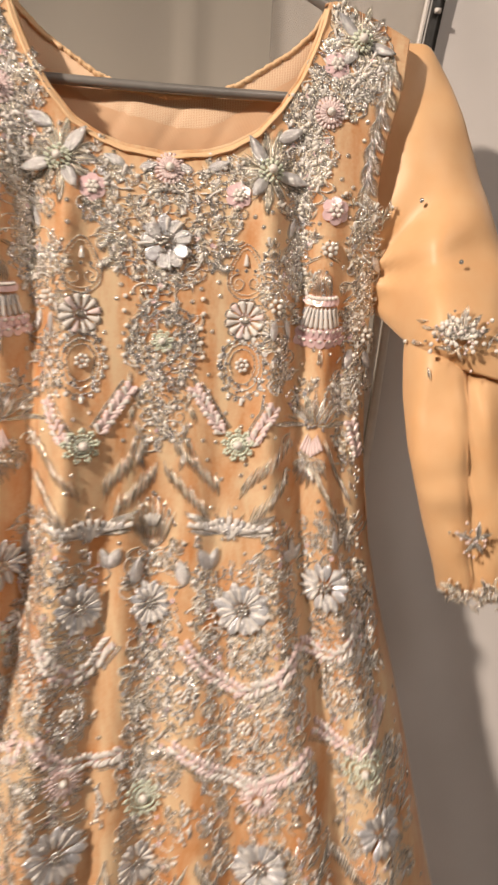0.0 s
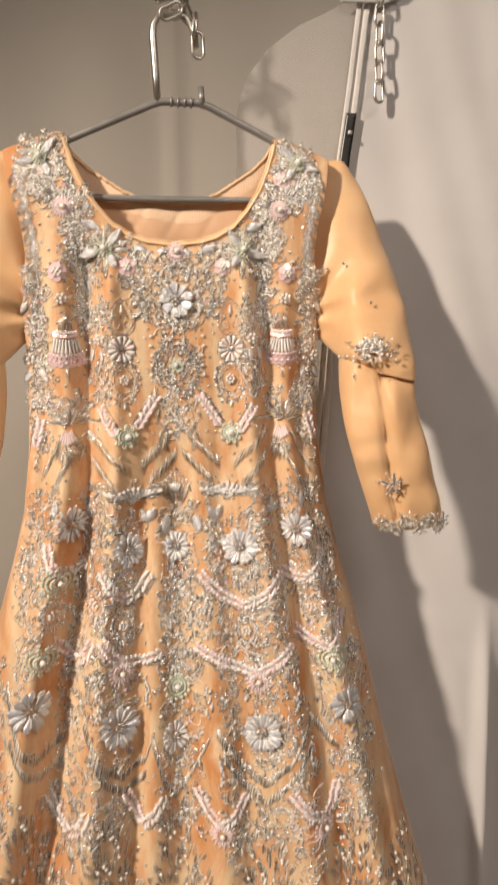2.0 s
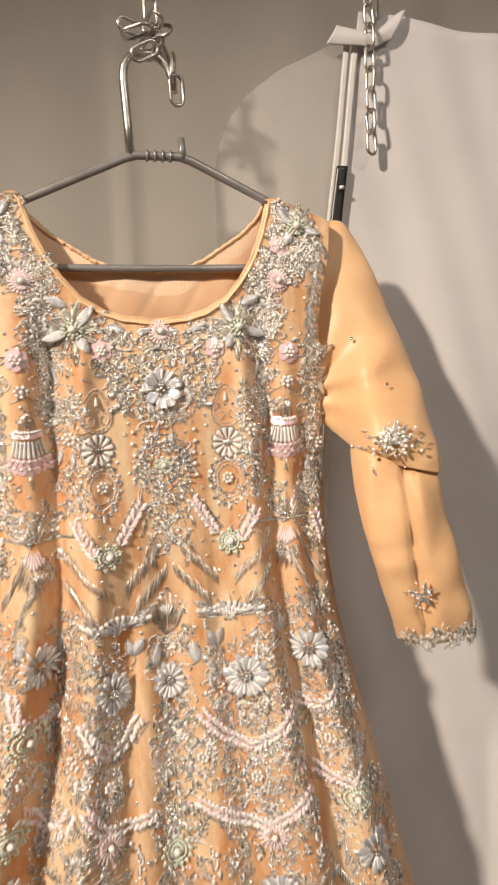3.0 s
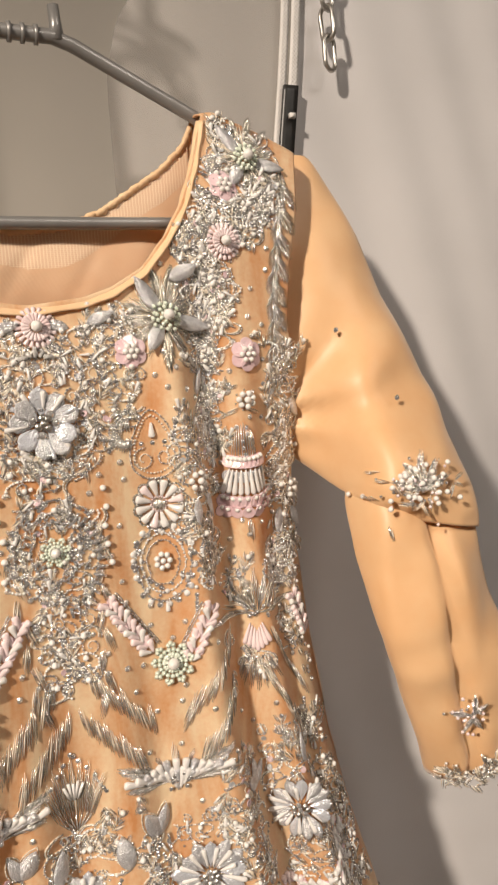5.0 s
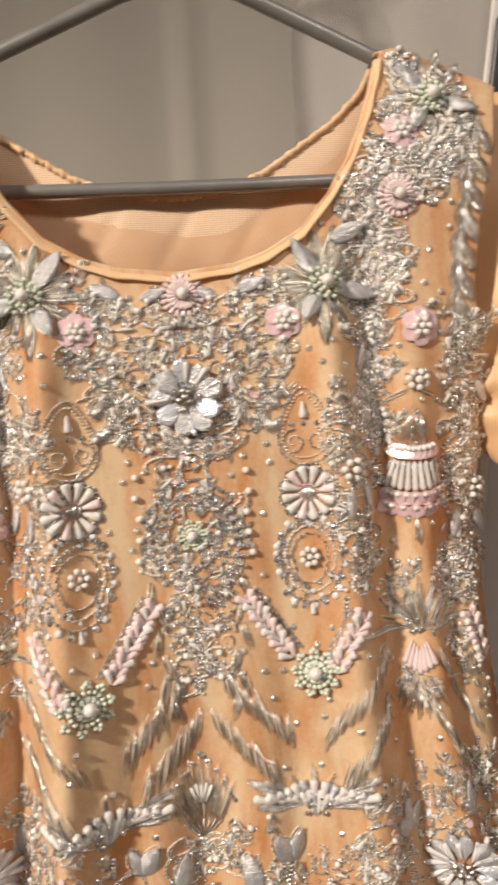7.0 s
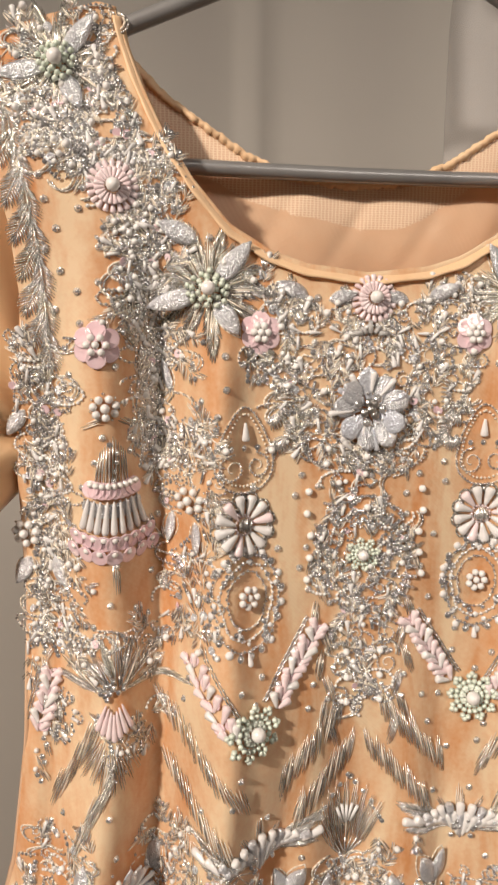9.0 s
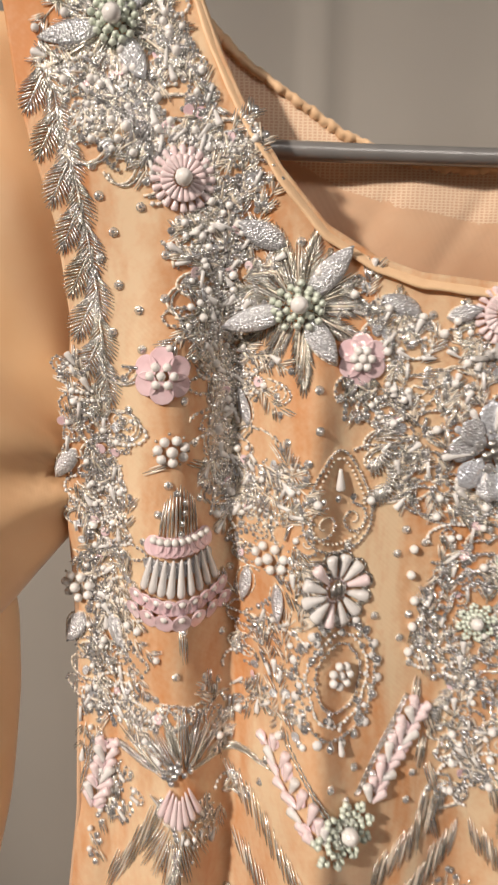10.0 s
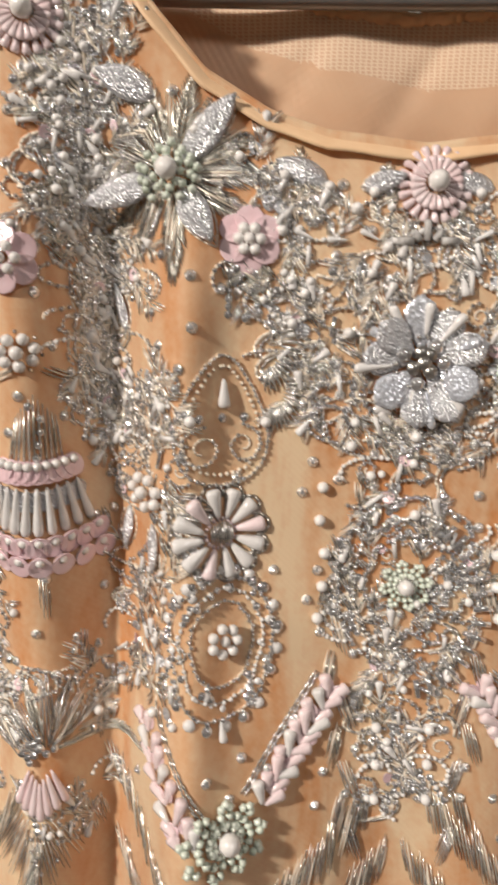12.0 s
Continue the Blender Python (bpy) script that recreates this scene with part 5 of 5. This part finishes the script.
# ---- beadwork: the skirt ----
def streak(x, z):
    """The beaded streams that run down the skirt, with plain net between them."""
    u = x / float(half_width(z))
    return any(abs(u - c) < w for c, w in ((-0.87, 0.11), (-0.43, 0.17), (-0.03, 0.10), (0.20, 0.05), (0.43, 0.14), (0.80, 0.15)))



for bx_, bz_, br in ((0.067, 1.0665, 0.0235), (0.136, 1.082, 0.0215), (-0.0065, 1.067, 0.0195), (-0.063, 1.069, 0.0215), (-0.126, 1.099, 0.0225),
                     (0.088, 0.845, 0.0255), (0.193, 0.868, 0.0235), (-0.080, 0.868, 0.0265), (-0.175, 0.895, 0.026), (-0.015, 0.840, 0.021)):
    motif("silver_bloom", "large silver bead flower with a crystal heart", silver_bloom, bx_, bz_, br + 0.003, r=br)
for mx_, mz_ in ((0.176, 0.9245), (-0.163, 0.949), (-0.0105, 0.900), (-0.142, 1.035)):
    motif("mint_flower", "mint bead flower with a pearl", mint_flower, mx_, mz_, 0.018, r=0.0165, n=13)
for mx_, mz_ in ((0.085, 0.906), (-0.074, 0.929), (0.160, 0.721), (0.037, 0.728)):
    motif("looped_flower", "pale pink looped-bead flower", looped_flower, mx_, mz_, 0.017, r=0.0155, n=17)
for mx_, mz_ in ((-0.149, 0.999), (-0.071, 0.984), (0.072, 0.967), (0.154, 0.9875), (0.02, 0.993), (-0.10, 1.01)):
    motif("medallion", "oval crystal medallion with a pearl cluster", medallion, mx_, mz_, 0.018, rx=0.0115, rz=0.0145)
# pink branches in V shapes, from row to row
for line in (((-0.092, 1.046), (-0.067, 1.012), (-0.037, 1.040)), ((0.020, 1.036), (0.070, 0.996), (0.116, 1.034)), ((0.116, 1.034), (0.148, 1.023), (0.170, 1.054)),
             ((-0.151, 1.078), (-0.142, 1.048), (-0.108, 1.049)), ((0.013, 0.950), (0.084, 0.915), (0.126, 0.948)), ((0.131, 0.962), (0.176, 0.938), (0.193, 0.977)),
             ((-0.094, 0.972), (-0.074, 0.942), (-0.028, 0.946)), ((0.010, 0.774), (0.037, 0.738), (0.069, 0.768)), ((0.121, 0.770), (0.159, 0.732), (0.182, 0.770)),
             ((-0.074, 0.786), (-0.055, 0.742), (-0.030, 0.772)), ((-0.152, 0.965), (-0.125, 0.938), (-0.105, 0.968)), ((-0.165, 0.78), (-0.14, 0.745), (-0.115, 0.78))):
    sag = []
    for (x0, z0), (x1, z1) in zip(line, line[1:]):
        sag += [(x0, z0), ((x0 + x1) / 2 + rnd.uniform(-0.003, 0.003), (z0 + z1) / 2 - 0.006)]
    sag.append(line[-1])
    for (x0, z0), (x1, z1) in zip(sag, sag[1:]):
        motif("pink_garland", "branch of pale pink drop beads", garland, x0, z0, 0.007, dx=x1 - x0, dz=z1 - z0, side=1 if x1 < x0 else -1, mat=bead_pink if rnd.random() < 0.65 else bead_white, width=0.0042)
        taken(x1, z1, 0.007)
# bands of upright coils in zigzags
for line in (((0.034, 0.850), (0.060, 0.806), (0.090, 0.781), (0.120, 0.806), (0.148, 0.856), (0.176, 0.818), (0.222, 0.790)),
             ((0.040, 0.822), (0.064, 0.780), (0.090, 0.757), (0.118, 0.782), (0.146, 0.824)), ((-0.118, 0.874), (-0.098, 0.826), (-0.076, 0.808), (-0.050, 0.820), (-0.040, 0.848)),
             ((-0.112, 0.846), (-0.094, 0.804), (-0.075, 0.788), (-0.050, 0.800)), ((-0.042, 0.846), (-0.030, 0.792), (-0.016, 0.766), (0.004, 0.790), (0.026, 0.842)),
             ((-0.205, 0.915), (-0.188, 0.850), (-0.172, 0.832), (-0.142, 0.846)), ((-0.20, 0.86), (-0.185, 0.822), (-0.170, 0.808), (-0.145, 0.820))):
    b = Beads()
    wire_band(b, None, line, 0.013)
    b.mesh("coil_band", dress, "zigzag band of upright dull silver coils")
    for x, z in line:
        taken(x, z, 0.012)
# drops of crystals hanging between the zigzags
for x, z in ((0.148, 0.815), (0.039, 0.805), (0.026, 0.885), (0.129, 0.890), (-0.10, 0.90), (0.118, 0.985), (0.025, 1.01), (-0.045, 0.90)):
    b, p = Beads(), Beads()
    for k in range(9):
        b.piece("drop_bead")
        b.put(TAPER, x + rnd.uniform(-0.004, 0.004), z - 0.004 * k + 0.016, -math.pi / 2 + rnd.uniform(-0.5, 0.5), (0.008, 0.0015, 0.0014), bead_white if k % 2 else crystal, 0.001)
        p.pearl(x + rnd.uniform(-0.003, 0.003), z - 0.0042 * k + 0.016, 0.0015)
    o = b.mesh("crystal_drop", dress, "hanging drop of crystals")
    p.pearls_to(o)
    taken(x, z, 0.012)
# the tree-like clusters near the hem
for x, z in ((0.090, 0.665), (0.203, 0.672), (-0.015, 0.690), (-0.100, 0.700), (-0.184, 0.712), (0.27, 0.62), (-0.25, 0.66)):
    b, p = Beads(), Beads()
    for _ in range(190):
        f = rnd.random() ** 0.7
        w = 0.010 + 0.048 * f
        px, pz = x + rnd.uniform(-w, w), z + 0.062 - 0.16 * f
        coil_leaf(b, px, pz, math.pi / 2 - (px - x) / 0.05 * 0.8 + rnd.uniform(-0.4, 0.4), rnd.uniform(0.010, 0.018), 0.0034, silver_wire if rnd.random() < 0.6 else dull_wire)
        if rnd.random() < 0.35:
            b.stone(px, pz, 0.0014, crystal)
        if rnd.random() < 0.18:
            p.pearl(px, pz, 0.0020, lift=0.001)
    for q in (-0.045, 0.045):
        for k in range(8):
            a = k * math.pi / 4
            p.pearl(x + q + 0.005 * math.cos(a), z - 0.045 + 0.005 * math.sin(a), 0.0022)
    o = b.mesh("tree_cluster", dress, "tree-shaped cluster of silver coils and pearls", "stuff")
    p.pearls_to(o)
    taken(x, z, 0.05)
filling("fine loose beading between the skirt's motifs", -0.19, 0.19, 0.92, 1.135, 3600, lambda x, z: abs(x) < float(half_width(z)) - 0.010 and streak(x, z))
filling("fine loose beading lower on the skirt", -0.23, 0.23, 0.66, 0.93, 3400, lambda x, z: abs(x) < float(half_width(z)) - 0.012 and streak(x, z))

# ---- sleeve beadwork ----
def sleeve_place(side, yc, rows):
    """Places on the front of a sleeve's end or upper part."""
    def on(x, z):
        mids = sorted(((o[1] + i[1]) / 2, o[0], i[0], d) for o, i, d in rows)
        zs = [m[0] for m in mids]
        xo, xi, d = (float(np.interp(z, zs, [m[k] for m in mids])) for k in (1, 2, 3))
        f = min(max((abs(x) - xi) / (xo - xi), 0.02), 0.98)
        y = yc - d * math.sqrt(1 - (2 * f - 1) ** 2)
        n = np.array((side * (2 * f - 1) * 0.7, -1.0, 0.0))
        n /= np.linalg.norm(n)
        e1 = np.array((-n[1], n[0], 0.0))
        return np.array(swing((x, y - 0.003, z))), e1, np.array((0, 0, 1.0)), n
    return on


upper_on, lower_on = sleeve_place(1, 0.036, UPPER), sleeve_place(1, 0.041, LOWER)
b, p = Beads(upper_on), Beads(upper_on)
for k in range(90):
    x, z = 0.237 + rnd.gauss(0, 0.013), 1.288 + rnd.gauss(0, 0.0085)
    if k % 3 == 0:
        coil_leaf(b, x, z, rnd.uniform(0, 6.28), 0.010, 0.003)
    elif k % 3 == 1:
        b.seed(x, z, 0.0013, bead_pink if k % 2 else crystal)
    else:
        b.pearl(x, z, 0.0018)
for k in range(5):
    a = radians(20 + 35 * k)
    wire_leaf(b, 0.239, 1.286, a, 0.021, 0.007)
o = b.mesh("sleeve_motif", sleeve_r, "beaded leaf motif at the elbow", "stuff")
b, p = Beads(lower_on), Beads(lower_on)
for k in range(22):
    b.put(SEED, 0.271 + rnd.gauss(0, 0.008), 1.120 + rnd.gauss(0, 0.009), 0, (0.0014, 0.0014, 0.0012), bead_pink if k % 3 else crystal, 0.0006)
for k in range(5):
    wire_leaf(b, 0.270 + 0.004 * (k % 2), 1.120, radians(72 * k + 20), 0.014, 0.005)
for k in range(300):
    x = 0.257 + 0.092 * rnd.random()
    z = 1.060 + 0.017 * rnd.random() + 0.004 * math.sin(x * 200)
    if k % 2:
        coil_leaf(b, x, z, rnd.uniform(0, 6.28), 0.008, 0.003, dull_wire if k % 4 == 1 else silver_wire)
    else:
        b.seed(x, z, 0.0012, crystal if k % 4 else pearl_white)
o = b.mesh("cuff_beading", sleeve_r, "silver beaded edging of the cuff")
for x, z in ((0.199, 1.393), (0.234, 1.346)):
    b = Beads(upper_on)
    b.stone(x, z, 0.0018)
    b.mesh("rhinestone", sleeve_r)

# ---- loose stones on the plain net, each set by itself ----
def stone_mesh():
    b = Beads(lambda x, z: (np.zeros(3), np.array((1.0, 0, 0)), np.array((0, 0, 1.0)), np.array((0, -1.0, 0))))
    b.put(STONE, 0, 0, 0, (0.00165, 0.00165, 0.0015), silver_wire, 0.0002)
    b.put(STONE, 0, 0, 0.3, (0.00118, 0.00118, 0.0020), crystal, 0.0004)
    ob = b.mesh("rhinestone", dress)
    me = ob.data
    bpy.data.objects.remove(ob)
    return me


STONE_MESH = stone_mesh()
loose, tries, rest = [], 0, Beads()
while len(loose) < 620 and tries < 14000:
    tries += 1
    z = 1.46 - (0.26 if len(loose) < 298 else 0.85) * rnd.random() ** 1.1
    x = rnd.uniform(-1, 1) * (float(half_width(z)) - 0.008)
    if z > neck_z(x) - 0.01 or any((x - a) ** 2 + (z - c) ** 2 < (r * 0.66) ** 2 for a, c, r in TAKEN) or any((x - a) ** 2 + (z - c) ** 2 < 0.0095 ** 2 for a, c in loose):
        continue
    loose.append((x, z))
    if len(loose) > 298:
        rest.put(STONE, x, z, 0, (0.00165, 0.00165, 0.0015), silver_wire, 0.0002)
        rest.put(STONE, x, z, 0.3, (0.00118, 0.00118, 0.0020), crystal, 0.0004)
        continue
    pt, e1, e2, e3 = dress_place(x, z)
    o = new("rhinestone", STONE_MESH)
    o.parent, o.matrix_parent_inverse = dress, parent_inverse(dress)
    o.matrix_basis = Matrix.Translation(pt.tolist()) @ Vector((0, -1, 0)).rotation_difference(Vector(e3.tolist())).to_matrix().to_4x4() @ Matrix.Rotation(rnd.random() * 6, 4, "Y")
rest.mesh("rhinestone_scatter", dress, "small rhinestones over the lower skirt", "stuff")
